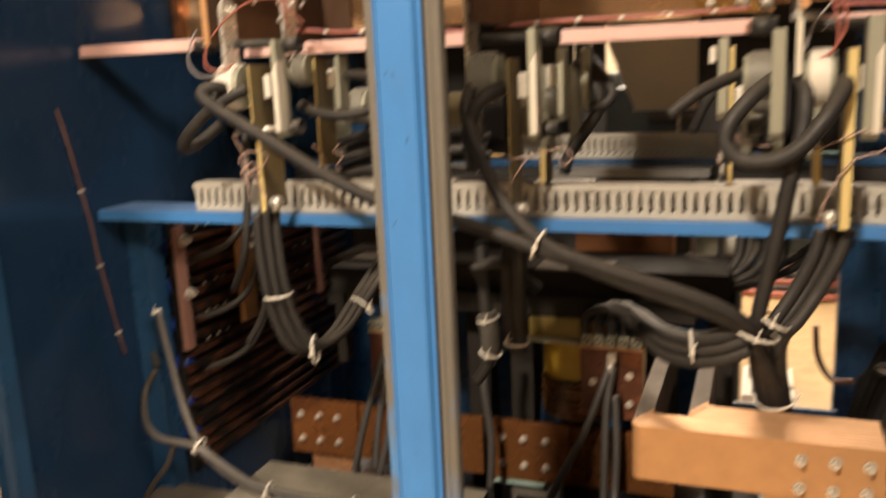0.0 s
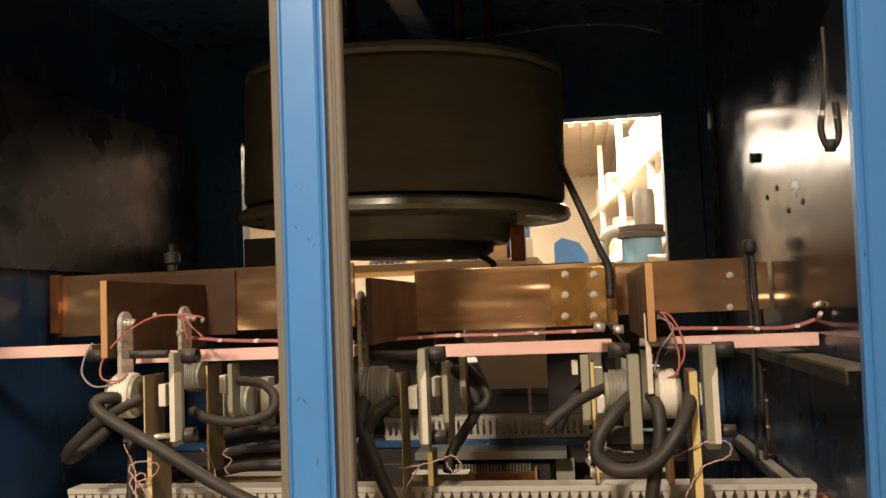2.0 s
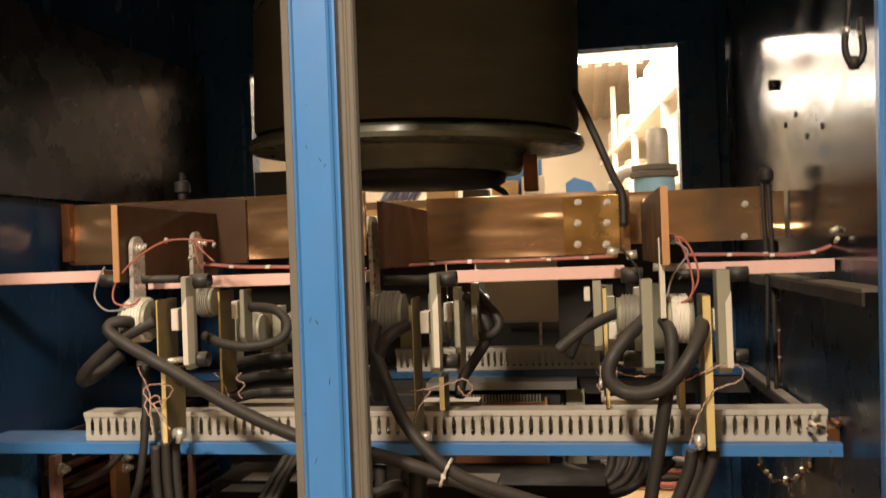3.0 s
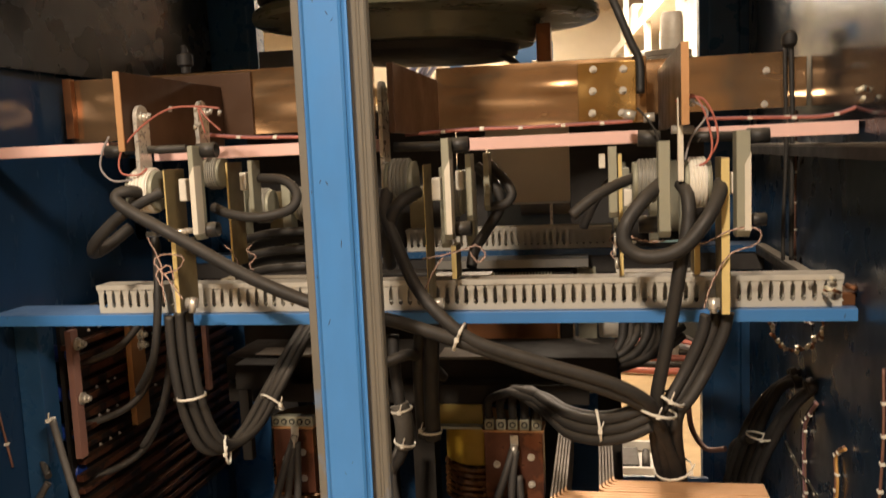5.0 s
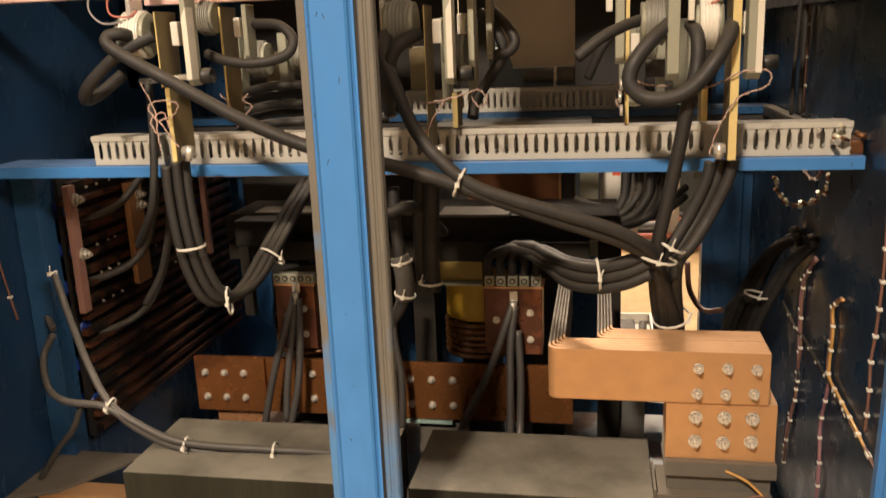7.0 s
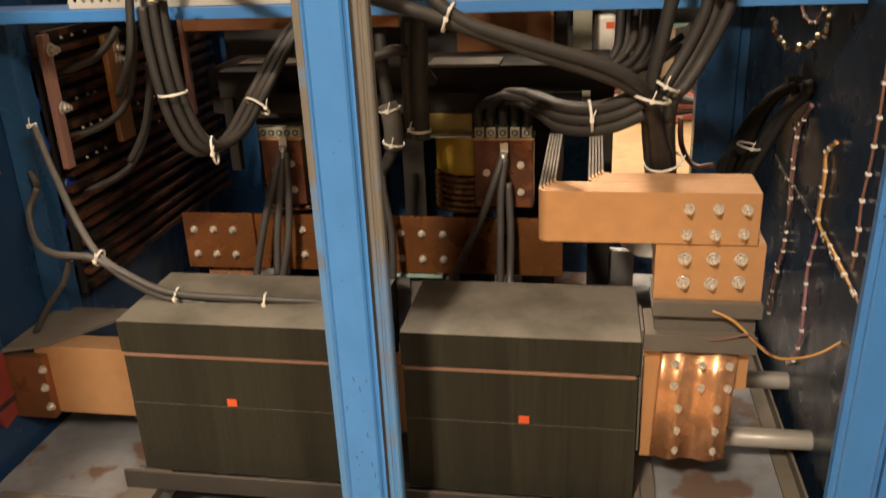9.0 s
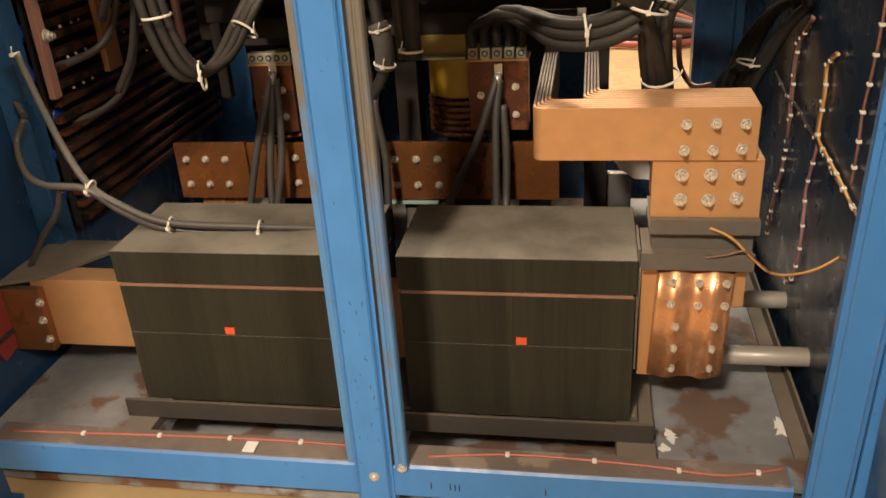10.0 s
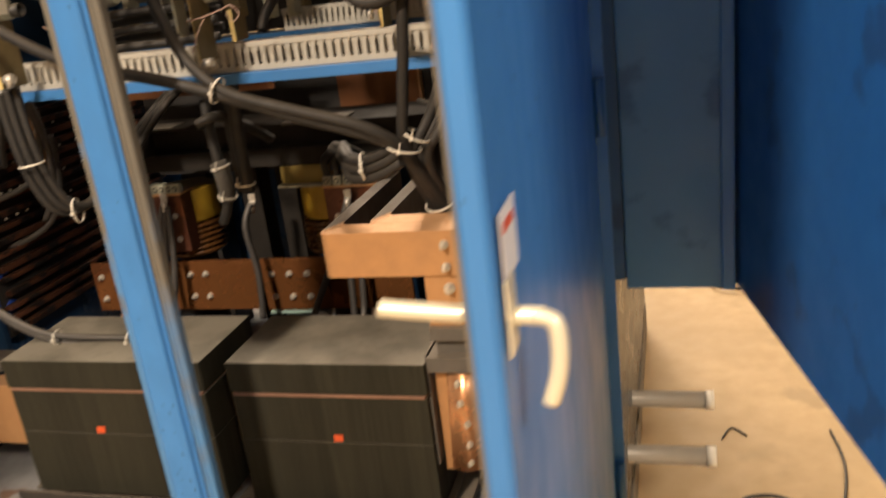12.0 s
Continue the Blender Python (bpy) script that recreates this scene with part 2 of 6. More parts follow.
def pipe_shell(a, b, r, wall, seg=20):
    """A hollow tube along an axis."""
    bm = bmesh.new()
    a, b = Vector(a), Vector(b)
    z = (b - a).normalized()
    x = z.orthogonal().normalized()
    y = z.cross(x)
    rings = [[bm.verts.new(p + q * (math.cos(2 * math.pi * i / seg) * x + math.sin(2 * math.pi * i / seg) * y)) for i in range(seg)] for p, q in ((a, r), (b, r), (b, r - wall), (a, r - wall))]
    for k in range(4):
        for i in range(seg):
            f = bm.faces.new((rings[k][i], rings[k][(i + 1) % seg], rings[(k + 1) % 4][(i + 1) % seg], rings[(k + 1) % 4][i]))
            f.smooth = k in (0, 2)
    return bm


def lathe(profile, centre, axis="Z", seg=48):
    """A turned body: profile of (radius, height) pairs about an axis through centre."""
    bm = bmesh.new()
    rings = []
    for r, h in profile:
        ring = []
        for i in range(seg):
            c, s = r * math.cos(2 * math.pi * i / seg), r * math.sin(2 * math.pi * i / seg)
            p = (c, s, h) if axis == "Z" else (h, c, s) if axis == "X" else (c, h, s)
            ring.append(bm.verts.new(Vector(centre) + Vector(p)))
        rings.append(ring)
    for a, b in zip(rings, rings[1:]):
        for i in range(seg):
            f = bm.faces.new((a[i], a[(i + 1) % seg], b[(i + 1) % seg], b[i]))
            f.smooth = True
    bm.faces.new(rings[0])
    bm.faces.new(rings[-1])
    bmesh.ops.recalc_face_normals(bm, faces=bm.faces)
    for e in bm.edges:
        if len(e.link_faces) == 2 and e.calc_face_angle(0) > 0.6:
            e.smooth = False
    return bm


def prism(outline, axis, a, b, bevel=0.0):
    """A flat outline, given in the two other axes, drawn out along an axis from a to b."""
    bm = bmesh.new()

    def put(u, v, w):
        return (w, u, v) if axis == "X" else (u, w, v) if axis == "Y" else (u, v, w)

    lo, hi = [bm.verts.new(put(u, v, a)) for u, v in outline], [bm.verts.new(put(u, v, b)) for u, v in outline]
    n = len(outline)
    for i in range(n):
        bm.faces.new((lo[i], lo[(i + 1) % n], hi[(i + 1) % n], hi[i]))
    bm.faces.new(lo[::-1])
    bm.faces.new(hi)
    bmesh.ops.recalc_face_normals(bm, faces=bm.faces)
    if bevel:
        bmesh.ops.bevel(bm, geom=list(bm.edges), offset=bevel, segments=1, affect="EDGES")
    return bm


def smooth_line(points, per=6):
    pts = [Vector(p) for p in points]
    out = []
    for i in range(len(pts) - 1):
        p0, p1, p2, p3 = pts[max(i - 1, 0)], pts[i], pts[i + 1], pts[min(i + 2, len(pts) - 1)]
        for k in range(per):
            t = k / per
            out.append(0.5 * (2 * p1 + (p2 - p0) * t + (2 * p0 - 5 * p1 + 4 * p2 - p3) * t * t + (3 * p1 - p0 - 3 * p2 + p3) * t ** 3))
    return out + [pts[-1]]


def hose(points, r, seg=10, per=6, into=None):
    """A round cable swept along a smooth line."""
    bm = into or bmesh.new()
    line = smooth_line(points, per)
    up = None
    rings = []
    for i, p in enumerate(line):
        d = (line[min(i + 1, len(line) - 1)] - line[max(i - 1, 0)]).normalized()
        up = d.orthogonal().normalized() if up is None else (up - d * up.dot(d)).normalized()
        side = d.cross(up)
        rings.append([bm.verts.new(p + r * (math.cos(2 * math.pi * k / seg) * up + math.sin(2 * math.pi * k / seg) * side)) for k in range(seg)])
    for a, b in zip(rings, rings[1:]):
        for k in range(seg):
            bm.faces.new((a[k], a[(k + 1) % seg], b[(k + 1) % seg], b[k])).smooth = True
    bm.faces.new(rings[0][::-1])
    bm.faces.new(rings[-1])
    return bm


def finish(name, bm, mat):
    bmesh.ops.recalc_face_normals(bm, faces=bm.faces)
    me = bpy.data.meshes.new(name)
    bm.to_mesh(me)
    bm.free()
    me.materials.append(mat)
    return new(name, me)


def thing(name, label, category, group="", at=(0, 0, 0), kind=""):
    """An Empty at a thing's base, to which its parts belong."""
    ob = new(name)
    ob.empty_display_size = 0.05
    ob.matrix_world = Matrix.Translation(at)
    return tagged(ob, label, category, group, kind)


def part(name, bm, mat, parent, label=""):
    ob = finish(name, bm, mat)
    ob.parent = parent
    ob.matrix_parent_inverse = (parent.matrix_basis if parent.parent is None else Matrix.Identity(4)).inverted()
    if label:
        ob["label"] = label
    return ob


def single(name, bm, mat, label, category, group="", kind=""):
    return tagged(finish(name, bm, mat), label, category, group, kind)


def bolt_bm(where, r=0.008, stick=0.012, facing=(0, -1, 0)):
    """A washer, a hexagon nut and a stud end."""
    bm = bmesh.new()
    p, d = Vector(where), Vector(facing)
    rod(bm, p, p + d * stick * 0.2, r * 1.35, 14)
    rod(bm, p + d * stick * 0.2, p + d * stick * 0.75, r, 6)
    rod(bm, p + d * stick * 0.75, p + d * stick * 1.2, r * 0.55, 8)
    return bm


def bolts(parent, places, r=0.008, stick=0.012, facing=(0, -1, 0), name="bolt"):
    """Bolts that share one mesh."""
    if not places:
        return
    first = part(name, bolt_bm((0, 0, 0), r, stick, facing), STEEL, parent)
    inv = first.matrix_parent_inverse.copy()
    first.matrix_basis = Matrix.Translation(places[0])
    for p in places[1:]:
        o = first.copy()
        scene.collection.objects.link(o)
        o.matrix_parent_inverse = inv
        o.matrix_basis = Matrix.Translation(p)


def ring_bm(where, along, r, w=0.005, t=0.0022, seg=14):
    """A tie round a bundle, with its square head and cut tail."""
    d = Vector(along).normalized()
    p = Vector(where)
    bm = pipe_shell(p - d * w / 2, p + d * w / 2, r + t, t, seg)
    x = d.cross(Vector((0, 0, 1)))
    x = x.normalized() if x.length > 0.1 else Vector((1, 0, 0))
    x = x if x.y < 0 else -x
    h = p + x * (r + t)
    bx(bm, h.x - 0.004, h.y - 0.004, h.z - 0.004, h.x + 0.004, h.y + 0.004, h.z + 0.004)
    rod(bm, h, h + Vector((0.007, -0.005, 0.020)), 0.0015, 5)
    return bm

# ---------------------------------------------------------------- the hall
single("floor", box(-14, -9, -0.2, 14, 18, 0.0), CONCRETE, "worn beige concrete shop floor with faint stains", "floor", kind="structure")
# unseen roof, added to close the hall and bounce lamp light
single("ceiling", box(-14, -9, 6.2, 14, 12.6, 6.4), HALLROOF, "unseen grey-brown hall roof, added to bounce light", "ceiling", kind="structure")
low = bmesh.new()
bx(low, -14, 12.6, 4.3, 14, 18, 4.5)
bx(low, -14, 12.6, 4.5, 14, 12.7, 6.2)
for k in range(60):
    bx(low, -6 + 0.2 * k, 12.65, 4.26, -5.9 + 0.2 * k, 18, 4.2995)
single("ceiling_low", low, HALLROOF, "brown ribbed sheet of the lower hall ceiling", "ceiling", kind="structure")
# south, west and east walls are unseen, added for bounced light
single("wall_south", box(-14, -9.2, 0, 14, -9, 6.2), PLASTER, "cream painted hall wall", "wall", kind="structure")
single("wall_north", box(-14, 18, 0, 14, 18.2, 6.2), PLASTER, "cream painted hall wall", "wall", kind="structure")
single("wall_west", box(-14.2, -9, 0, -14, 18, 6.2), PLASTER, "cream painted hall wall", "wall", kind="structure")
single("wall_east", box(14, -9, 0, 14.2, 18, 6.2), PLASTER, "cream painted hall wall", "wall", kind="structure")

# ---------------------------------------------------------------- the cabinet's frame
Y0, Y1 = 1.24, 2.86          # front and rear faces of the frame
XL, XR = -1.42, 0.47         # inner faces of the side walls
ZT = 2.66


def post_bm(x0, x1, z0, z1, y, depth, rim):
    """A pressed post: raised middle between two set-back rims, with rounded bends."""
    a, b = x0 + rim, x1 - rim
    s, c = 0.012, 0.004
    outline = [(x0, y + s), (a - c, y + s), (a, y + s - c), (a, y + c), (a + c, y), (b - c, y), (b, y + c), (b, y + s - c), (b + c, y + s), (x1, y + s), (x1, y + depth), (x0, y + depth)]
    return prism(outline, "Z", z0, z1)


frame_thing = thing("electrical_cabinet", "blue painted steel cabinet frame with scuffed posts", "cabinet", at=(-0.47, Y0, 0))
YC = 1.30


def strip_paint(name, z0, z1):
    """Grey dusty strip whose colour turns blue towards the foot."""
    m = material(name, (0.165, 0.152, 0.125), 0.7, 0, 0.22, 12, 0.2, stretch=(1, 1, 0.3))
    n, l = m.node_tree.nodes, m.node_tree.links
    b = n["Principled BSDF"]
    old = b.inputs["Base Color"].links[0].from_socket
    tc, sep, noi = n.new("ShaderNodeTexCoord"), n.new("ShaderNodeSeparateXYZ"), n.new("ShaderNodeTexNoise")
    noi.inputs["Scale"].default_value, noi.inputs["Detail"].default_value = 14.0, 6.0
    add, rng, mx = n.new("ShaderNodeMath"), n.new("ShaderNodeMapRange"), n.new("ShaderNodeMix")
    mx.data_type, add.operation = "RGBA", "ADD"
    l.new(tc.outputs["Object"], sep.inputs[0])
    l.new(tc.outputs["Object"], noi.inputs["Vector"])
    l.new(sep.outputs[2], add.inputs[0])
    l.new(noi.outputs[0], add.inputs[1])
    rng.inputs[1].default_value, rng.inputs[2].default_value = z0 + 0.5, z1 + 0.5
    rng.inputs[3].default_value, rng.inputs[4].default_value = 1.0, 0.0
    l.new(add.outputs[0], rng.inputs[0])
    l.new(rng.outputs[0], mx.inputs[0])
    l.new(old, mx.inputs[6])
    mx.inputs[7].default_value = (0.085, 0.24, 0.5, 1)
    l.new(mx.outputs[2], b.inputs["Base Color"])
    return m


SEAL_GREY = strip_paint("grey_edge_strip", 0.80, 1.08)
SEAL_CHANNEL = strip_paint("grey_seal_channel", 0.45, 1.0)
centre = part("centre_post", post_bm(-0.486, -0.406, 0.02, ZT, YC, 0.04, 0.008), BLUE, frame_thing, "scratched blue centre post")
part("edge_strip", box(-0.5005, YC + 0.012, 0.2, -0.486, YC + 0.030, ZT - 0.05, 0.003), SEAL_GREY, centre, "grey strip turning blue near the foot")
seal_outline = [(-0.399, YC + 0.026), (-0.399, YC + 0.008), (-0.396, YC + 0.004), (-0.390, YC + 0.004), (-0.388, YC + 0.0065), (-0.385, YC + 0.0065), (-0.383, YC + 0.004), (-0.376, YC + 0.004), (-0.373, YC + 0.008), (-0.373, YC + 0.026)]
part("seal_strip", prism(seal_outline, "Z", 0.2, ZT - 0.05), SEAL_CHANNEL, centre, "dusty grey door seal channel")
part("seal_groove", box(-0.4055, YC + 0.014, 0.2, -0.3992, YC + 0.03, ZT - 0.05), IRON, centre)
bolts(centre, [(-0.443, YC, 0.178), (-0.384, YC + 0.006, 0.20)], 0.008, 0.008)
random.seed(21)
for k in range(30):
    x, z, l = random.uniform(-0.472, -0.422), random.choice((random.uniform(0.2, 0.6), random.uniform(0.2, 1.9))), random.uniform(0.002, 0.011)
    lean = random.uniform(-0.004, 0.004)
    part("scratch", prism([(x, z), (x + 0.0011, z + 0.0003), (x + 0.0013 + lean, z + l), (x + lean, z + l)], "Y", YC - 0.0004, YC + 0.0005), IRON, centre)
right_bm = post_bm(0.372, 0.448, 0.0, ZT, Y0, 0.03, 0.010)
for v in right_bm.verts:
    v.co.x += 0.004 + 0.021 * v.co.z
right = part("side_post", right_bm, BLUE, frame_thing)
left = part("side_post", post_bm(-1.412, -1.352, 0.0, ZT, Y0 + 0.05, 0.05, 0.010), BLUE_SHADED, frame_thing)
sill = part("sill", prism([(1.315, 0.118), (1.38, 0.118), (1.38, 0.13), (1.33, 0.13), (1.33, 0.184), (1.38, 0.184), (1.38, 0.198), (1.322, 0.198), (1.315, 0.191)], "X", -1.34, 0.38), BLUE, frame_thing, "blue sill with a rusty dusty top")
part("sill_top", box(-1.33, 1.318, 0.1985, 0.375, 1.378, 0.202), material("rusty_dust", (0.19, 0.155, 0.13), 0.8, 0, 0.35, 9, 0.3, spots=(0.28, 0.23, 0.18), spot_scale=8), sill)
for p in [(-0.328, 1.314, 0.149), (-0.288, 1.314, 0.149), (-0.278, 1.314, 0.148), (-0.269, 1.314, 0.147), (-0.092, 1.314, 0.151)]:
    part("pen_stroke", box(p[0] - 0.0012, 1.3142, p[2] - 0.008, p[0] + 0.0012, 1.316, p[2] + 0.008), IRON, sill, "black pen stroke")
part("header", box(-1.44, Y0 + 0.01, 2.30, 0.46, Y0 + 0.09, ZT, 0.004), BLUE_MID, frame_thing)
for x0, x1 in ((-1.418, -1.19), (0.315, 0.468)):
    part("rear_post", post_bm(x0, x1, 0.0, ZT, Y1, 0.08, 0.03), BLUE_SHADED, frame_thing)
part("rear_header", box(-1.4, Y1 + 0.004, 2.29, 0.47, Y1 + 0.07, ZT), BLUE_SHADED, frame_thing)
part("roof_beam", box(-1.42, 2.0, ZT - 0.1, XR, 2.06, ZT - 0.012), BLUE_SHADED, frame_thing)
part("roof_beam", box(-0.5, 2.062, ZT - 0.1, -0.42, Y1, ZT - 0.012), BLUE_SHADED, frame_thing)
part("rear_rail", box(-1.2, Y1 + 0.01, 0.1, 0.32, Y1 + 0.06, 0.2, 0.004), BLUE_MID, frame_thing)
part("foot", box(-1.42, 1.25, 0.0, -1.33, 1.35, 0.012), BLUE_MID, frame_thing)

single("wall_left", box(XL - 0.03, Y0 + 0.11, 0.1, XL, Y1 + 0.08, ZT), WALL_IN, "glossy blue steel side panel, darkened as in shade", "wall", kind="structure")
single("wall_right", box(XR, Y0 + 0.09, 0.1, XR + 0.025, Y1 + 0.08, ZT), WALL_LOW, "blue-grey steel side panel, darkened as mirroring less light", "wall", kind="structure")
single("side_cover", box(XR - 0.006, 1.36, 1.58, XR - 0.0005, 2.72, 2.29, 0.001), GALV, "dull reflective galvanised steel cover sheet", "panel", kind="structure")
# added sheet, tilted to catch the bright rear opening's reflection
single("side_cover_left", prism([(-1.4185, 1.40), (-1.412, 1.40), (-1.352, 2.84), (-1.3585, 2.84)], "Z", 1.80, 2.29, 0.001), material("dull_galvanised_sheet", (0.10, 0.11, 0.125), 0.27, 0.75, 0.3, 4, 0.0, spots=(0.065, 0.075, 0.09), spot_scale=2.2), "added tilted galvanised sheet that mirrors the rear opening", "panel", kind="structure")
single("rear_panel", box(-1.186, Y1 + 0.012, 1.30, -0.86, Y1 + 0.03, 1.935, 0.002), material("dim_grey_sheet", (0.16, 0.165, 0.18), 0.5, 0.2, 0.15, 4, 0.03), "dim grey sheet closing part of the rear opening", "panel", kind="structure")
for z, y0, y1, x in ((1.535, 1.36, 2.72, 0.412), (1.243, 1.85, 2.58, 0.436)):
    lg = thing("side_ledge", "dusty steel angle along the side panel", "angle", "side ledges", at=(0.44, (y0 + y1) / 2, z))
    part("flange", box(x, y0, z, XR - 0.007, y1, z + 0.006, 0.001), CORE_GREY, lg)
    part("lip", box(x, y0, z - 0.022, x + 0.005, y1, z - 0.0005, 0.001), IRON, lg)
single("cabinet_roof", box(-1.45, Y0 + 0.09, ZT - 0.01, XR + 0.02, Y1 + 0.07, ZT + 0.01), BLUE_SHADED, "blue steel cabinet roof, darkened as in shade", "roof", kind="structure")
pan = bmesh.new()
for x0, y0, x1, y1 in ((-1.40, 1.382, 0.455, 1.402), (-1.40, 1.4025, -0.985, 1.52), (-0.47, 1.4025, -0.41, 1.52), (0.05, 1.4025, 0.455, 1.52), (-1.40, 1.5205, 0.455, Y1)):
    bx(pan, x0, y0, 0.13, x1, y1, 0.165)
bx(pan, -1.40, 1.382, 0.03, 0.455, Y1, 0.05)
single("cabinet_floor", pan, RUSTPAN, "stained rusty steel floor pan", "floor", kind="structure")

# ---------------------------------------------------------------- open doors
door = thing("door_1", "open blue cabinet door with a pale lever handle", "door", at=(0.47, 0.85, 0.15), kind="structure")
leaf = part("leaf", prism([(0.478, 0.438), (0.500, 0.438), (0.503, 1.225), (0.478, 1.225)], "Z", 0.06, 2.28, 0.004), BLUE, door)
part("hinge_jamb", prism([(0.4505, 0.06), (0.52, 0.06), (0.52, 2.28), (0.493, 2.28)], "Y", 1.2315, 1.2385), BLUE, door)
part("door_seal", box(0.4695, 0.458, 0.06, 0.4775, 0.469, 2.28, 0.003), TAUPE, door, "dusty grey rubber door seal")
part("inner_skin", box(0.470, 0.47, 0.1, 0.4775, 1.222, 2.24), material("scuffed_inner_door", (0.16, 0.19, 0.23), 0.35, 0.5, 0.3, 5, 0.05, spots=(0.05, 0.11, 0.2), spot_scale=3), door, "scuffed grey-blue inner skin")
for z in (0.5, 1.18, 1.95):
    part("hinge", cyl((0.511, 1.222, z - 0.045), (0.511, 1.222, z + 0.045), 0.008), BLUE_MID, door)
h = part("handle", hose([(0.402, 0.473, 1.182), (0.43, 0.472, 1.180), (0.47, 0.47, 1.178), (0.505, 0.468, 1.178), (0.528, 0.466, 1.178)], 0.0075, 10), BRASS, door, "pale brass spindle and lever")
part("lever", hose([(0.522, 0.466, 1.179), (0.535, 0.464, 1.174), (0.538, 0.462, 1.158), (0.536, 0.460, 1.135), (0.529, 0.458, 1.112)], 0.007, 10), BRASS, h)
part("escutcheon", box(0.5025, 0.452, 1.15, 0.506, 0.482, 1.21, 0.002), BRASS, h)
part("warning_label", box(0.5035, 0.455, 1.205, 0.5047, 0.51, 1.258), PAPER, door, "white label with a red band")
part("label_band", box(0.5047, 0.462, 1.241, 0.5052, 0.50, 1.249), MARK, door)

# unseen door; its swing is set to shade the cabinet's left end
door2 = thing("door_2", "open blue cabinet door out of view, angled to shade the left end", "door", at=(-1.5, 0.85, 0.15), kind="structure")
part("leaf", prism([(-1.405, 1.282), (-1.43, 1.282), (-1.275, 0.45), (-1.25, 0.447)], "Z", 0.15, 2.28, 0.003), BLUE_SHADED, door2)
part("stiffener", prism([(-1.3895, 1.20), (-1.381, 1.2), (-1.244, 0.47), (-1.2525, 0.47)], "Z", 1.2, 1.26), BLUE_SHADED, door2)

# the wall box beside the cabinet, its door open
wbox = thing("wall_box", "blue steel wall box with its tall door open", "box", at=(0.62, 1.5, 0.815))
part("body", box(0.53, 1.372, 0.815, 0.716, 1.62, 2.4, 0.004), BLUE_BOX, wbox)
part("edge_fold", box(0.694, 1.362, 0.815, 0.7165, 1.3715, 2.4, 0.003), BLUE, wbox)
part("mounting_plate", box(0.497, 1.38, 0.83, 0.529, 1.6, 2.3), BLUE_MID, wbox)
part("box_door", prism([(0.7168, 1.40), (0.738, 1.40), (0.953, 0.30), (0.935, 0.296)], "Z", 0.815, 2.4, 0.003), BLUE_BOX_SHADED, wbox)

# ---------------------------------------------------------------- beam and wiring duct
beam = thing("cross_beam", "blue painted steel angle beam", "beam", at=(-0.45, 1.75, 1.195))
part("front_flange", box(-1.40, 1.672, 1.203, 0.462, 1.68, 1.228, 0.002), BLUE, beam)
part("top_flange", box(-1.40, 1.680, 1.220, 0.462, 1.80, 1.228), BLUE, beam)


def duct(name, x0, x1, y, z, height, depth, label):
    """A slotted wiring duct: back, base, lid and a row of fingers."""
    d = thing(name, label, "cable duct", at=((x0 + x1) / 2, y, z))
    part("base", box(x0, y, z, x1, y + depth, z + 0.012, 0.001), DUCT, d)
    part("lid", box(x0 - 0.003, y - 0.003, z + height - 0.012, x1 + 0.003, y + depth + 0.003, z + height, 0.0015), DUCT, d)
    part("back", box(x0, y + depth - 0.003, z + 0.012, x1, y + depth, z + height - 0.012), DUCT, d)
    n = int((x1 - x0) / 0.02)
    h = height - 0.022
    outline = [(-0.0085, 0), (0.0085, 0), (0.0085, 0.001), (0.0056, 0.005), (0.0056, h - 0.011), (0.0080, h - 0.006), (0.0080, h), (-0.0080, h), (-0.0080, h - 0.006), (-0.0056, h - 0.011), (-0.0056, 0.005), (-0.0085, 0.001)]
    tooth = part("finger", prism(outline, "Y", 0, 0.003), DUCT, d)
    inv = tooth.matrix_parent_inverse.copy()
    tooth.matrix_basis = Matrix.Translation((x0 + 0.006, y, z + 0.011))
    for i in range(1, n + 1):
        o = tooth.copy()
        scene.collection.objects.link(o)
        o.matrix_parent_inverse = inv
        o.matrix_basis = Matrix.Translation((min(x0 + 0.006 + 0.02 * i, x1 - 0.006), y, z + 0.011))
    return d


duct("wiring_duct", -1.128, 0.438, 1.69, 1.2285, 0.064, 0.05, "grey slotted plastic wiring duct with a dusty lid")
duct("wiring_duct", -0.62, 0.02, 2.60, 1.245, 0.07, 0.05, "dull grey slotted wiring duct on the rear beam")
beam2 = thing("cross_beam", "blue steel beam along the rear", "beam", at=(-0.3, 2.63, 1.2))
part("front_flange", box(-1.40, 2.585, 1.224, 0.462, 2.593, 1.2445), BLUE_SHADED, beam2)
# dark strip added for the shaded gap below the rear flange
part("web", box(-1.40, 2.594, 1.17, 0.462, 2.60, 1.2355), IRON, beam2, "dark strip standing for the shaded gap under the flange")
part("top_flange", box(-1.40, 2.593, 1.236, 0.462, 2.70, 1.2445), BLUE_SHADED, beam2)

# ---------------------------------------------------------------- the drum
drum = thing("reactor_drum", "olive green oval drum hanging under the roof", "drum", at=(-0.462, 2.27, 1.86))
C = (-0.462, 2.27, 0)
# the drum is shallower than it is wide and hangs a little askew
HANG = Matrix.Translation((C[0], C[1], 2.1)) @ Matrix.Rotation(radians(1.6), 4, "Y") @ Matrix.Diagonal((1, 0.8, 1, 1)) @ Matrix.Translation((-C[0], -C[1], -2.1))


def drum_part(name, profile, mat, label=""):
    bm = lathe(profile, C, seg=96)
    bm.transform(HANG)
    return part(name, bm, mat, drum, label)


drum_part("body", [(0.443, 1.945), (0.450, 1.96), (0.450, 2.275), (0.443, 2.285)], OLIVE_DARK)
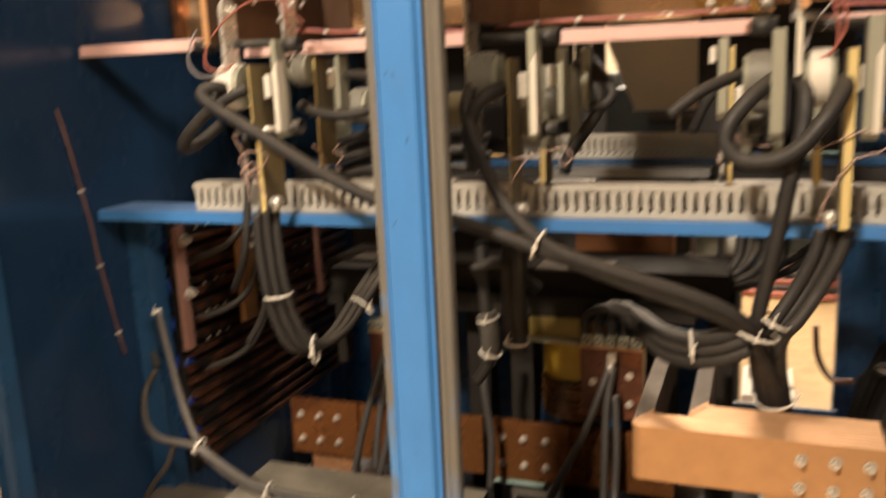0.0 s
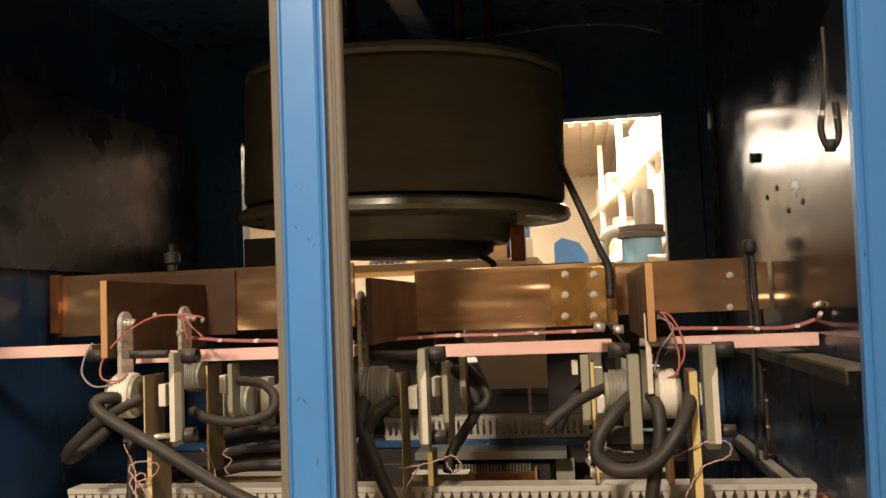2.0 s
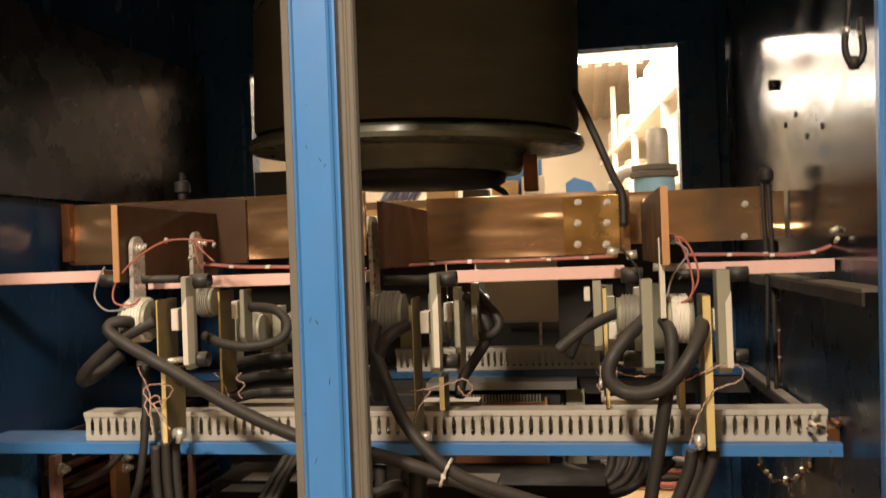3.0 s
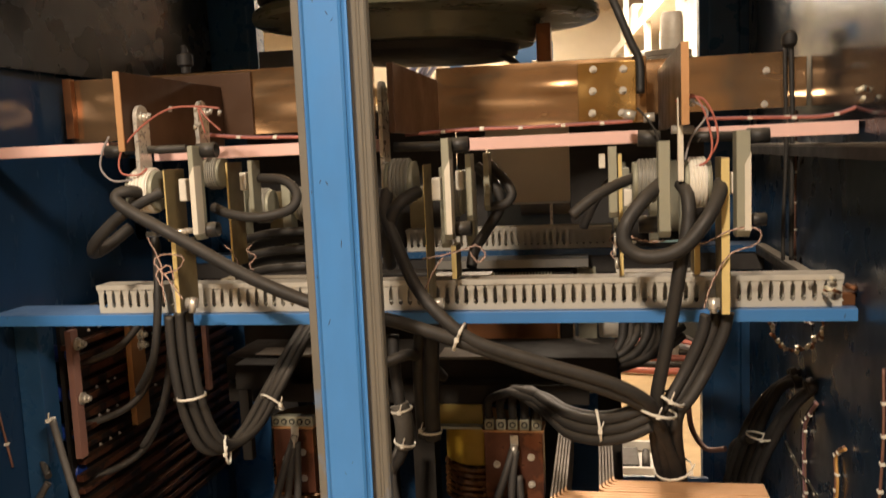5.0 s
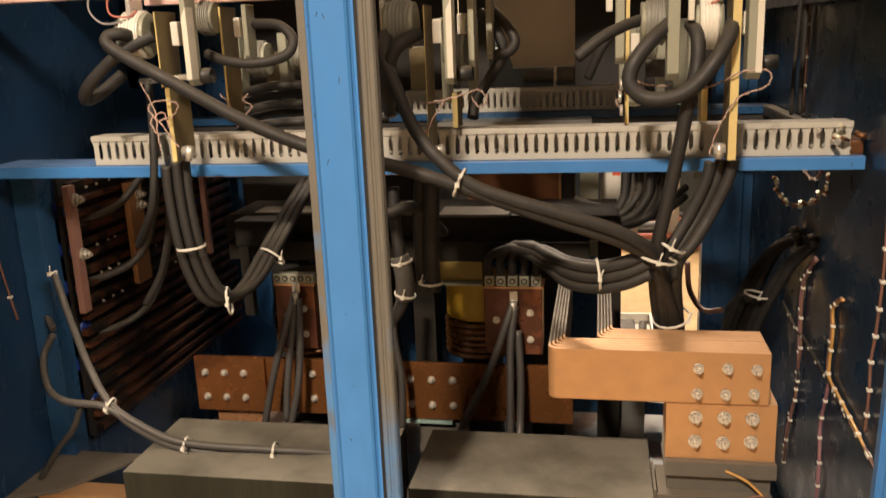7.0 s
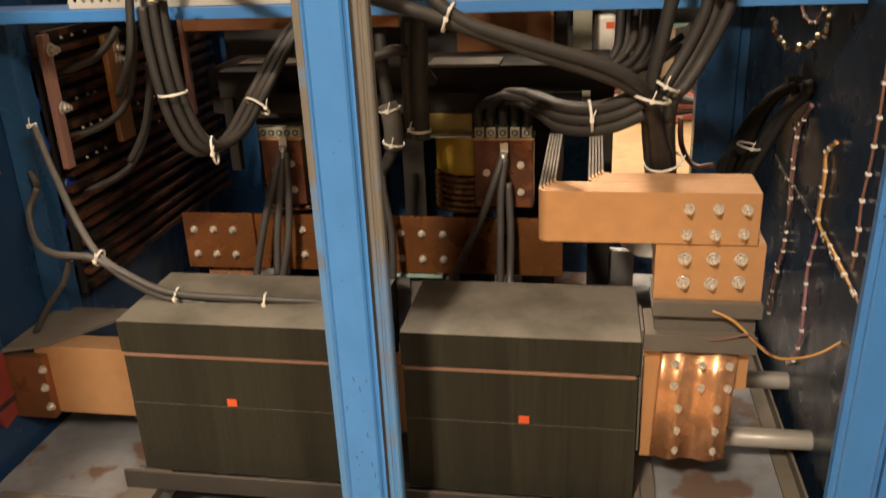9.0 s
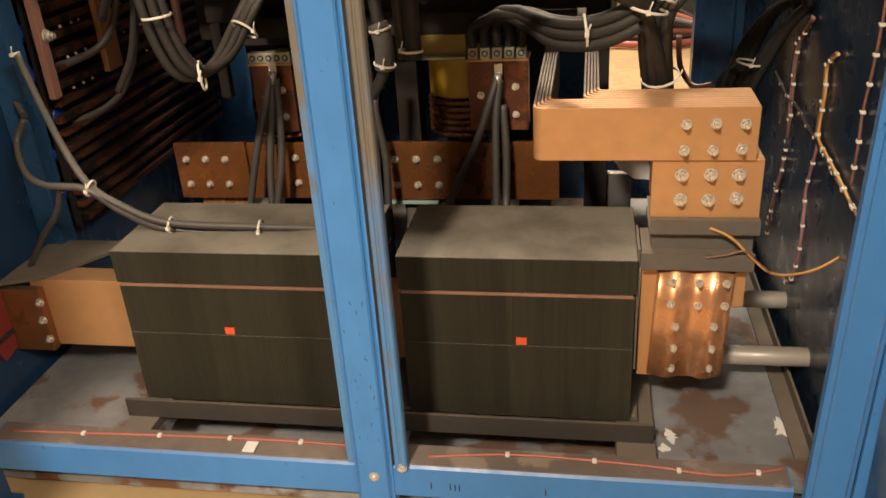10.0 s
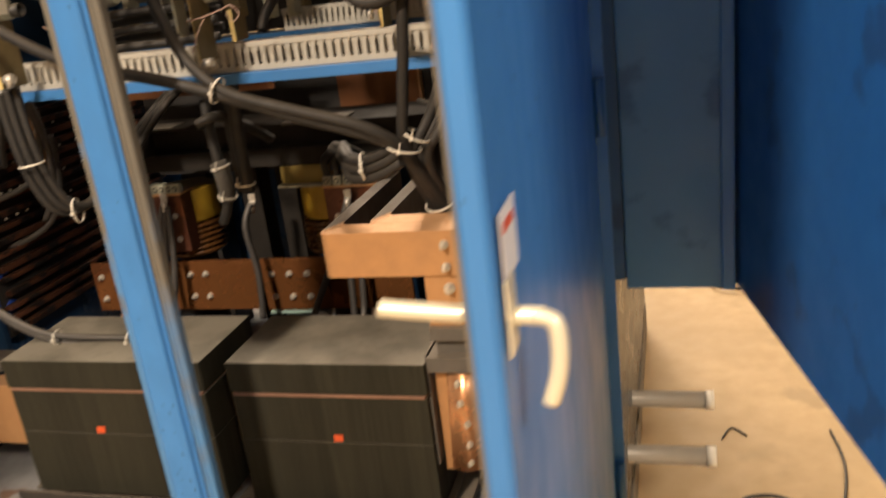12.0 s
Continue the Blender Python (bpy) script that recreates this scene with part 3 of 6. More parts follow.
drum_part("rim", [(0.43, 1.897), (0.460, 1.900), (0.466, 1.912), (0.463, 1.927), (0.452, 1.935), (0.43, 1.938)], OLIVE, "glossy olive bottom flange")
drum_part("rim", [(0.43, 2.284), (0.446, 2.287), (0.450, 2.298), (0.446, 2.312), (0.43, 2.318)], OLIVE, "glossy olive top flange")
drum_part("collar", [(0.22, 1.836), (0.292, 1.838), (0.300, 1.848), (0.302, 1.862), (0.312, 1.88), (0.32, 1.8965), (0.05, 1.8968)], OLIVE)
drum_part("hub", [(0.10, 1.800), (0.23, 1.803), (0.25, 1.815), (0.255, 1.8355), (0.02, 1.8358)], IRON)
for a in (0.6, 2.2, 3.7, 5.4):
    x, y = C[0] + 0.3 * math.cos(a), C[1] + 0.2 * math.sin(a)
    part("hanger", cyl((x, y, 2.30), (x, y, ZT - 0.012), 0.015), IRON, drum)

# ---------------------------------------------------------------- transformer cores
DULL_STRIP = material("dull_copper_strip", (0.34, 0.19, 0.13), 0.5, 0.3, 0.3, 14, 0.1, dust=0.4)

def core(x0, x1, y0, y1, z0, z1, mark_x):
    c = thing("transformer_core", "dark laminated iron core block with a dusty top", "core", "core blocks", at=((x0 + x1) / 2, (y0 + y1) / 2, z0))
    zj, zs = z0 + 0.47 * (z1 - z0), z1 - 0.080
    part("lower_yoke", box(x0, y0, z0, x1, y1, zj - 0.0022, 0.0004), CORE, c)
    part("limb", box(x0, y0 + 0.001, zj, x1, y1, zs - 0.005, 0.0004), CORE, c)
    part("joint", box(x0 + 0.001, y0 + 0.0006, zj - 0.0021, x1 - 0.001, y1 - 0.004, zj - 0.0001), RUBBER, c)
    part("copper_strip", box(x0 + 0.004, y0 - 0.0025, zs - 0.005, x1 - 0.004, y1 - 0.01, zs + 0.002, 0.0008), DULL_STRIP, c, "thin copper strip round the core")
    part("upper_yoke", box(x0 - 0.003, y0 - 0.001, zs + 0.0035, x1 + 0.003, y1, z1, 0.002), CORE, c)
    part("paint_mark", box(mark_x - 0.011, y0 - 0.002, zj + 0.002, mark_x + 0.011, y0 + 0.0005, zj + 0.019), MARK, c, "orange-red paint square")
    return c


core(-1.035, -0.475, 1.49, 1.755, 0.208, 0.592, -0.795)
core(-0.402, 0.078, 1.49, 1.755, 0.208, 0.592, -0.15)
for x0, x1 in ((-1.06, -0.46), (-0.44, 0.125)):
    r = thing("base_rail", "dusty grey steel angle rail under a core", "rail", "base rails", at=((x0 + x1) / 2, 1.6, 0.19))
    part("upright", box(x0, 1.437, 0.19, x1, 1.445, 0.237, 0.0015), RAIL, r)
    part("shelf", box(x0, 1.50, 0.198, x1 - 0.03, 1.78, 0.2075), CORE_GREY, r)
for x0, x1 in ((-1.055, -0.985), (0.05, 0.13), (-0.47, -0.41)):
    single("base_channel", box(x0, 1.384, 0.166, x1, 2.6, 0.1895, 0.002), CORE_GREY, "dusty grey steel channel on the floor pan", "channel", "base channels")
single("floor_angle", prism([(0.408, 0.166), (0.448, 0.166), (0.448, 0.20), (0.442, 0.20), (0.442, 0.172), (0.408, 0.172)], "Y", 1.44, 2.6), CORE_GREY, "grey steel angle along the side panel", "angle")

# ---------------------------------------------------------------- copper bus along the back
bus = thing("bus_bar", "tarnished brown copper bus bar", "bus bar", "upper bus bars", at=(-0.9, 2.15, 1.60))
part("bar", slab((-1.372, 2.020, 1.782), (-0.553, 2.020, 1.621), 2.02, 2.035, 0.001), BUS, bus)
# added slab that stands for the branch bar's dark receding face
part("cover_plate", slab((-1.21, 2.006, 1.775), (-0.865, 2.006, 1.612), 2.008, 2.0195, 0.001), BUS_DARK_FACE, bus, "added dark plate standing for the branch bar's receding face")
part("branch_bar", box(-0.955, 1.542, 1.585, -0.944, 2.0075, 1.742, 0.001), BUS_DARK_FACE, bus)
# front edge takes lighter copper, as lit, beside the dark side face
part("cut_edge", box(-0.957, 1.538, 1.585, -0.944, 1.5415, 1.742), COPPER, bus, "plate edge painted lighter, as lit")
part("end_plate", slab((-1.378, 2.00, 1.785), (-1.355, 2.0, 1.632), 2.0, 2.0195, 0.001), COPPER_OLD, bus)
bus2 = thing("bus_bar", "brown lacquered copper bus bar with a bolted joint", "bus bar", "upper bus bars", at=(-0.1, 1.95, 1.60))
part("bar", slab((-0.383, 1.950, 1.750), (0.094, 1.950, 1.603), 1.95, 1.962, 0.001), BUS, bus2)
part("side_bar", box(-0.392, 1.50, 1.595, -0.38, 1.949, 1.722, 0.001), BUS_DARK_FACE, bus2)
part("splice", slab((-0.058, 1.940, 1.740), (0.070, 1.940, 1.605), 1.938, 1.9495, 0.001), BUS_SPLICE, bus2, "bright bolted copper splice")
bolts(bus2, [(-0.023, 1.937, 1.725), (0.043, 1.937, 1.722), (-0.025, 1.937, 1.677), (0.041, 1.937, 1.675), (-0.027, 1.937, 1.628), (0.038, 1.937, 1.626)], 0.0065, 0.007)
bus3 = thing("bus_bar", "shiny brown copper bus bar", "bus bar", "upper bus bars", at=(0.3, 2.2, 1.60))
part("bar", slab((0.097, 2.05, 1.750), (0.412, 2.05, 1.624), 2.05, 2.065, 0.001), BUS, bus3)
part("bar", slab((0.405, 2.068, 1.738), (0.458, 2.068, 1.626), 2.068, 2.08, 0.001), BUS, bus3)
part("side_bar", box(0.125, 1.50, 1.585, 0.138, 2.049, 1.725, 0.001), BUS_DARK_FACE, bus3)
# lighter copper strip painted on as the bar's lit front edge
part("cut_edge", box(0.125, 1.4965, 1.585, 0.138, 1.4998, 1.725), COPPER, bus3, "plate edge painted lighter, as lit")
bolts(bus3, [(0.366, 2.049, 1.709), (0.362, 2.049, 1.633)], 0.006, 0.006)
hl = thing("cable_hanger", "black cable hanging from a round knob beside the bus bar", "cable", at=(0.42, 2.03, 1.2))
part("knob", lathe([(0.010, -0.018), (0.016, -0.012), (0.018, 0.0), (0.014, 0.012), (0.006, 0.018)], (0.412, 2.03, 1.775), seg=18), IRON, hl)
part("cable", hose([(0.416, 2.035, 1.77), (0.418, 2.036, 1.70), (0.420, 2.036, 1.60), (0.421, 2.04, 1.5), (0.422, 2.05, 1.38), (0.424, 2.06, 1.27)], 0.0055, 8), RUBBER, hl)
part("cable", hose([(0.404, 2.036, 1.77), (0.404, 2.036, 1.70), (0.406, 2.036, 1.62), (0.407, 2.04, 1.50), (0.404, 2.05, 1.36), (0.406, 2.06, 1.27)], 0.0045, 8), RUBBER, hl)
single("diagonal_hose", hose([(-0.022, 2.050, 2.000), (-0.004, 1.970, 1.945), (0.026, 1.930, 1.865), (0.060, 1.920, 1.777), (0.077, 1.920, 1.737), (0.078, 1.910, 1.666)], 0.009), RUBBER, "black hose hanging down beside the drum", "hose")

# pink boards
pb = [[(-1.491, 1.690, 1.617), (-1.071, 1.690, 1.575)], [(-0.966, 1.690, 1.597), (-0.469, 1.690, 1.555)], [(-0.297, 1.690, 1.589), (0.067, 1.690, 1.550)], [(0.162, 1.690, 1.587), (0.464, 1.690, 1.552)]]
for a, b in pb:
    z = (a[2] + b[2]) / 2
    single("support_board", box(max(a[0], -1.41), 1.69, z - 0.0125, b[0], 1.73, z + 0.0125, 0.0015), PINK, "pale pink fibreglass support board", "board", "pink boards")

# ---------------------------------------------------------------- rectifier stacks above the duct


def plate(parent, name, a, b, y0, y1, mat, bevel=0.0015, label=""):
    return part(name, slab(a, b, y0, y1, bevel), mat, parent, label)


def board(parent, a, b, y0, y1):
    """An upright glass-laminate board: pale cut edge to the front, brown faces."""
    w = abs(b[0] - a[0])
    p = part("board", slab(a, b, y0 + 0.002, y1, 0.001), FR4_FACE, parent, "brown glass-laminate board")
    part("cut_edge", slab((a[0] + 0.0005, 0, a[2] - 0.001), (b[0] - 0.0005, 0, b[2] + 0.001), y0, y0 + 0.0025), FR4, p, "yellow cut edge")
    return p


def clamp(parent, a, b, y, lit=True):
    """A clamp bar with a chamfered lower front corner."""
    x0, x1 = min(a[0], b[0]), max(a[0], b[0])
    z1, z0 = max(a[2], b[2]), min(a[2], b[2])
    d = 0.045
    outline = [(y, z1), (y + d, z1), (y + d, z0), (y + 0.012, z0), (y, z0 + 0.012)]
    p = part("clamp_bar", prism(outline, "X", x0, x1, 0.0012), CLAMP, parent, "grey clamp bar")
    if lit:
        # lighter copy of the bar's grey, painted along the edge as lit
        part("bare_edge", prism([(x1 - 0.010, z1 - 0.06), (x1 + 0.0008, z1 - 0.04), (x1 + 0.0008, z0 + 0.012), (x1 - 0.010, z0 + 0.012)], "Y", y - 0.0012, y + 0.03), CLAMP_LIT, p, "bar edge painted lighter, as lit")
    return p


def thyristor(parent, centre, r, width, mat=None):
    """A pressed-disc cell: ribbed ceramic ring between two flanges, its axis across the cabinet."""
    w = width / 2
    prof = [(r * 0.55, -w * 1.15), (r * 0.92, -w * 1.1), (r * 0.95, -w * 0.95)]
    for k in range(5):
        u = -0.85 + k * 0.425
        prof += [(r, w * (u - 0.1)), (r, w * (u + 0.1)), (r * 0.94, w * (u + 0.16)), (r * 0.94, w * (u + 0.26))]
    prof += [(r * 0.95, w * 1.02), (r * 0.92, w * 1.1), (r * 0.55, w * 1.15)]
    c = part("cell", lathe(prof, centre, "X", 36), mat or CERAMIC, parent, "white ribbed ceramic cell")
    for s in (-1, 1):
        x = centre[0] + s * w * 1.3
        part("heat_sink", cyl((x - 0.006, centre[1], centre[2]), (x + 0.006, centre[1], centre[2]), r * 0.86, 28), CLAMP, c, "grey clamping disc")
    return c


def strap(parent, x, y, z0, z1, w=0.05, t=0.009):
    """A flat lug plate with a round top and its bolt."""
    out = [(y, z0), (y + w, z0)] + [(y + w / 2 + w / 2 * math.cos(math.pi * k / 10), z1 - w / 2 + w / 2 * math.sin(math.pi * k / 10)) for k in range(11)]
    p = part("lug_plate", prism(out, "X", x - t / 2, x + t / 2, 0.001), STEEL, parent, "round-ended steel lug plate")
    part("bolt", bolt_bm((x + t / 2, y + w / 2, z1 - w / 2), 0.009, 0.012, (1, 0, 0)), STEEL, p)
    return p


def tube(parent, a, b, r, hollow=True):
    bm = pipe_shell(a, b, r, 0.003) if hollow else cyl(a, b, r)
    return part("insulator_tube", bm, TUBE_BLACK, parent, "dusty black insulator tube")


# left stack
sa = thing("rectifier_stack", "rectifier stack of white discs, boards and black tubes", "rectifier", "rectifier stacks", at=(-0.9, 1.6, 1.23))
board(sa, (-0.884, 1.570, 1.545), (-0.881, 1.570, 1.399), 1.57, 1.655)
board(sa, (-0.878, 1.570, 1.399), (-0.868, 1.570, 1.250), 1.57, 1.655)
thyristor(sa, (-0.936, 1.600, 1.503), 0.047, 0.036)
clamp(sa, (-0.820, 1.555, 1.590), (-0.809, 1.555, 1.401), 1.555)
clamp(sa, (-1.007, 1.660, 1.571), (-1.007, 1.660, 1.394), 1.66, False)
tube(sa, (-1.033, 1.620, 1.587), (-0.990, 1.620, 1.585), 0.0135)
part("spacer_rod", cyl((-0.984, 1.610, 1.587), (-0.848, 1.610, 1.586), 0.0085), TUBE_BLACK, sa)
tube(sa, (-0.817, 1.600, 1.580), (-0.778, 1.600, 1.581), 0.0155)
tube(sa, (-0.829, 1.600, 1.418), (-0.786, 1.600, 1.419), 0.0155)
part("spacer_rod", cyl((-0.951, 1.610, 1.411), (-0.832, 1.610, 1.418), 0.006), STEEL, sa)
part("insulator", slab((-0.862, 1.590, 1.525), (-0.846, 1.590, 1.479), 1.59, 1.63, 0.003), CERAMIC, sa, "white insulator block")
strap(sa, (-0.936, 1.570, 1.629)[0], 1.57, 1.50, 1.678)
strap(sa, (-0.837, 1.640, 1.627)[0], 1.64, 1.58, 1.685)
thyristor(sa, (-0.830, 1.700, 1.533), 0.036, 0.022, DIM_CERAMIC)
board(sa, (-0.804, 1.700, 1.554), (-0.807, 1.700, 1.326), 1.70, 1.78)
clamp(sa, (-0.753, 1.690, 1.556), (-0.743, 1.690, 1.441), 1.69, False)
part("insulator", slab((-0.782, 1.710, 1.531), (-0.767, 1.710, 1.492), 1.71, 1.75, 0.003), CERAMIC, sa)
part("terminal", cyl((-0.850, 1.565, 1.272), (-0.828, 1.565, 1.272), 0.011, 14), STEEL, sa)
part("terminal", cyl((-0.835, 1.560, 1.284), (-0.838, 1.560, 1.254), 0.007, 12), STEEL, sa)

# middle stack
sb = thing("rectifier_stack", "rectifier stack of grey discs and yellow-edged boards", "rectifier", "rectifier stacks", at=(-0.35, 1.6, 1.23))
board(sb, (-0.346, 1.560, 1.534), (-0.344, 1.560, 1.267), 1.56, 1.64)
thyristor(sb, (-0.398, 1.610, 1.502), 0.046, 0.034, DIM_CERAMIC)
clamp(sb, (-0.307, 1.550, 1.582), (-0.292, 1.550, 1.389), 1.55)
clamp(sb, (-0.276, 1.640, 1.550), (-0.264, 1.640, 1.417), 1.64, False)
tube(sb, (-0.408, 1.600, 1.570), (-0.315, 1.600, 1.568), 0.0095, False)
tube(sb, (-0.300, 1.600, 1.568), (-0.261, 1.600, 1.569), 0.0155)
tube(sb, (-0.300, 1.600, 1.406), (-0.262, 1.600, 1.407), 0.0145)
part("insulator", slab((-0.334, 1.580, 1.508), (-0.316, 1.580, 1.464), 1.58, 1.62, 0.003), CERAMIC, sb, "white insulator block")
part("insulator", slab((-0.300, 1.660, 1.518), (-0.283, 1.660, 1.479), 1.66, 1.70, 0.003), CERAMIC, sb)
strap(sb, (-0.433, 1.620, 1.574)[0], 1.60, 1.45, 1.70)
board(sb, (-0.315, 1.660, 1.367), (-0.304, 1.660, 1.298), 1.66, 1.72)
clamp(sb, (-0.259, 1.780, 1.551), (-0.246, 1.780, 1.426), 1.78, False)
clamp(sb, (-0.441, 1.660, 1.619), (-0.447, 1.660, 1.318), 1.66, False)
part("terminal", cyl((-0.336, 1.560, 1.267), (-0.316, 1.560, 1.268), 0.010, 14), STEEL, sb)

# right stack
sc = thing("rectifier_stack", "rectifier stack with two ribbed discs and yellow-edged boards", "rectifier", "rectifier stacks", at=(0.1, 1.6, 1.23))
board(sc, (0.198, 1.560, 1.525), (0.213, 1.560, 1.240), 1.56, 1.64)
board(sc, (0.161, 1.660, 1.365), (0.173, 1.660, 1.299), 1.66, 1.72)
thyristor(sc, (0.160, 1.600, 1.481), 0.047, 0.028)
thyristor(sc, (0.071, 1.620, 1.486), 0.042, 0.030, DIM_CERAMIC)
clamp(sc, (0.088, 1.540, 1.559), (0.109, 1.540, 1.385), 1.54, False)
clamp(sc, (0.223, 1.550, 1.572), (0.247, 1.550, 1.382), 1.55)
clamp(sc, (0.002, 1.680, 1.553), (0.019, 1.680, 1.411), 1.68, False)
board(sc, (0.021, 1.690, 1.538), (0.029, 1.690, 1.294), 1.69, 1.75)
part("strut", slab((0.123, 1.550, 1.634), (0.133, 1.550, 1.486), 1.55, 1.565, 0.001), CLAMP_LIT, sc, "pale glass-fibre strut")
tube(sc, (0.056, 1.600, 1.566), (0.096, 1.600, 1.564), 0.015)
tube(sc, (0.128, 1.620, 1.565), (0.237, 1.620, 1.562), 0.0095, False)
tube(sc, (0.249, 1.600, 1.561), (0.287, 1.600, 1.561), 0.0145)
tube(sc, (0.055, 1.600, 1.405), (0.094, 1.600, 1.405), 0.016)
tube(sc, (0.247, 1.600, 1.409), (0.282, 1.600, 1.409), 0.0125)
part("insulator", slab((0.215, 1.590, 1.498), (0.231, 1.590, 1.458), 1.59, 1.63, 0.004), CERAMIC, sc, "white insulator block")
part("insulator", slab((0.031, 1.700, 1.467), (0.048, 1.700, 1.433), 1.70, 1.73, 0.003), CERAMIC, sc)
part("insulator", slab((-0.016, 1.720, 1.539), (-0.003, 1.720, 1.510), 1.72, 1.75, 0.003), CERAMIC, sc)
part("terminal", cyl((0.174, 1.560, 1.260), (0.194, 1.560, 1.261), 0.011, 14), STEEL, sc)
part("terminal", cyl((0.183, 1.555, 1.272), (0.183, 1.555, 1.245), 0.007, 12), STEEL, sc)
for k, (a, b) in enumerate(zip([(0.032, 1.620, 1.613), (0.068, 1.620, 1.603), (0.146, 1.620, 1.629), (0.158, 1.620, 1.568)], [(0.053, 1.620, 1.608), (0.088, 1.620, 1.604), (0.160, 1.620, 1.630), (0.170, 1.620, 1.561)])):
    part("terminal", cyl(a, b, 0.009, 12), STEEL, sc, "bright terminal nuts")
part("terminal", cyl((0.116, 1.600, 1.579), (0.156, 1.600, 1.577), 0.008, 12), STEEL, sc)

# rear stacks, half hidden behind the front ones
sd = thing("rectifier_stack", "dim rear rectifier stack among black hoses", "rectifier", "rectifier stacks", at=(-0.75, 2.0, 1.23))
for x, z in ((-0.92, 1.50), (-0.80, 1.50), (-0.70, 1.49)):
    clamp(sd, (x, 0, z), (x + 0.022, 0, z - 0.18), 2.0, False)
thyristor(sd, (-0.86, 2.03, 1.44), 0.045, 0.03, DIM_CERAMIC)
thyristor(sd, (-0.745, 2.03, 1.44), 0.045, 0.03, DIM_CERAMIC)
part("base_board", box(-0.98, 2.0, 1.23, -0.62, 2.06, 1.255), FR4_FACE, sd)
se = thing("rectifier_stack", "dim rear rectifier stack beside the opening", "rectifier", "rectifier stacks", at=(-0.3, 2.0, 1.23))
for x, z in ((-0.40, 1.52), (-0.335, 1.52), (0.035, 1.50), (0.10, 1.52), (0.17, 1.50)):
    clamp(se, (x, 0, z), (x + 0.02, 0, z - 0.2), 2.02, False)
thyristor(se, (-0.37, 2.05, 1.44), 0.045, 0.03, DIM_CERAMIC)
thyristor(se, (0.075, 2.05, 1.44), 0.045, 0.03, DIM_CERAMIC)
part("base_board", box(-0.42, 2.0, 1.23, -0.28, 2.06, 1.255), FR4_FACE, se)
part("base_board", box(0.02, 2.0, 1.23, 0.2, 2.06, 1.255), FR4_FACE, se)

# ---------------------------------------------------------------- hoses and cables


def cable(points, r=0.0115, mat=None, label="dusty black rubber power cable", group="power cables", name="power_cable"):
    return single(name, hose(points, r), mat or RUBBER, label, "cable", group)


def tie(where, along, r, label="white nylon cable tie round a bundle"):
    return single("cable_tie", ring_bm(where, along, r), TIE, label, "cable tie", "cable ties")


cable([(-0.926, 1.580, 1.494), (-0.939, 1.540, 1.505), (-0.959, 1.520, 1.498), (-0.937, 1.510, 1.473), (-0.809, 1.500, 1.404), (-0.675, 1.470, 1.340), (-0.549, 1.450, 1.293), (-0.456, 1.460, 1.269), (-0.375, 1.470, 1.246), (-0.273, 1.480, 1.210), (-0.132, 1.500, 1.154), (-0.021, 1.520, 1.113), (0.040, 1.540, 1.083), (0.070, 1.560, 1.056), (0.093, 1.600, 0.993), (0.122, 1.670, 0.888), (0.141, 1.720, 0.770)], 0.0125)
cable([(-0.895, 1.580, 1.500), (-0.928, 1.560, 1.483), (-0.975, 1.550, 1.454), (-1.030, 1.550, 1.407), (-1.053, 1.570, 1.380), (-1.040, 1.600, 1.389), (-1.006, 1.640, 1.425)], 0.0125)
cable([(-0.358, 1.570, 1.483), (-0.380, 1.540, 1.470), (-0.400, 1.530, 1.446), (-0.419, 1.550, 1.392), (-0.428, 1.600, 1.337)], 0.0125)
cable([(-0.421, 1.580, 1.485), (-0.418, 1.540, 1.446), (-0.396, 1.520, 1.394), (-0.357, 1.500, 1.312), (-0.303, 1.480, 1.253), (-0.242, 1.480, 1.208), (-0.131, 1.490, 1.169), (-0.011, 1.510, 1.128), (0.050, 1.530, 1.093), (0.076, 1.560, 1.056), (0.102, 1.610, 0.979), (0.132, 1.680, 0.872), (0.153, 1.730, 0.754)], 0.0125)
cable([(0.096, 1.570, 1.483), (0.062, 1.530, 1.457), (0.030, 1.515, 1.416), (0.025, 1.510, 1.383), (0.050, 1.505, 1.359), (0.093, 1.500, 1.358), (0.131, 1.500, 1.377), (0.167, 1.510, 1.420), (0.191, 1.540, 1.459), (0.199, 1.580, 1.477)], 0.0135)
cable([(0.130, 1.580, 1.480), (0.139, 1.550, 1.458), (0.138, 1.535, 1.410), (0.124, 1.530, 1.340), (0.111, 1.540, 1.257), (0.094, 1.550, 1.161), (0.080, 1.565, 1.071), (0.092, 1.610, 0.979), (0.112, 1.680, 0.871), (0.127, 1.720, 0.757)], 0.0125)
cable([(0.054, 1.640, 1.493), (0.015, 1.600, 1.481), (-0.026, 1.570, 1.461), (-0.068, 1.560, 1.429)], 0.0105)
cable([(-0.738, 1.720, 1.517), (-0.673, 1.690, 1.511), (-0.639, 1.670, 1.482), (-0.650, 1.650, 1.451), (-0.714, 1.640, 1.438), (-0.778, 1.645, 1.446), (-0.826, 1.670, 1.460)], 0.0105)
cable([(-0.253, 1.840, 1.527), (-0.217, 1.820, 1.489), (-0.202, 1.810, 1.459), (-0.217, 1.800, 1.438), (-0.251, 1.800, 1.434)], 0.0105)
cable([(-0.280, 1.840, 1.522), (-0.242, 1.820, 1.484), (-0.228, 1.810, 1.435), (-0.255, 1.800, 1.388), (-0.284, 1.780, 1.342), (-0.289, 1.760, 1.308)], 0.012)
cable([(-0.052, 1.860, 1.378), (-0.024, 1.840, 1.439), (0.010, 1.840, 1.480)], 0.010)
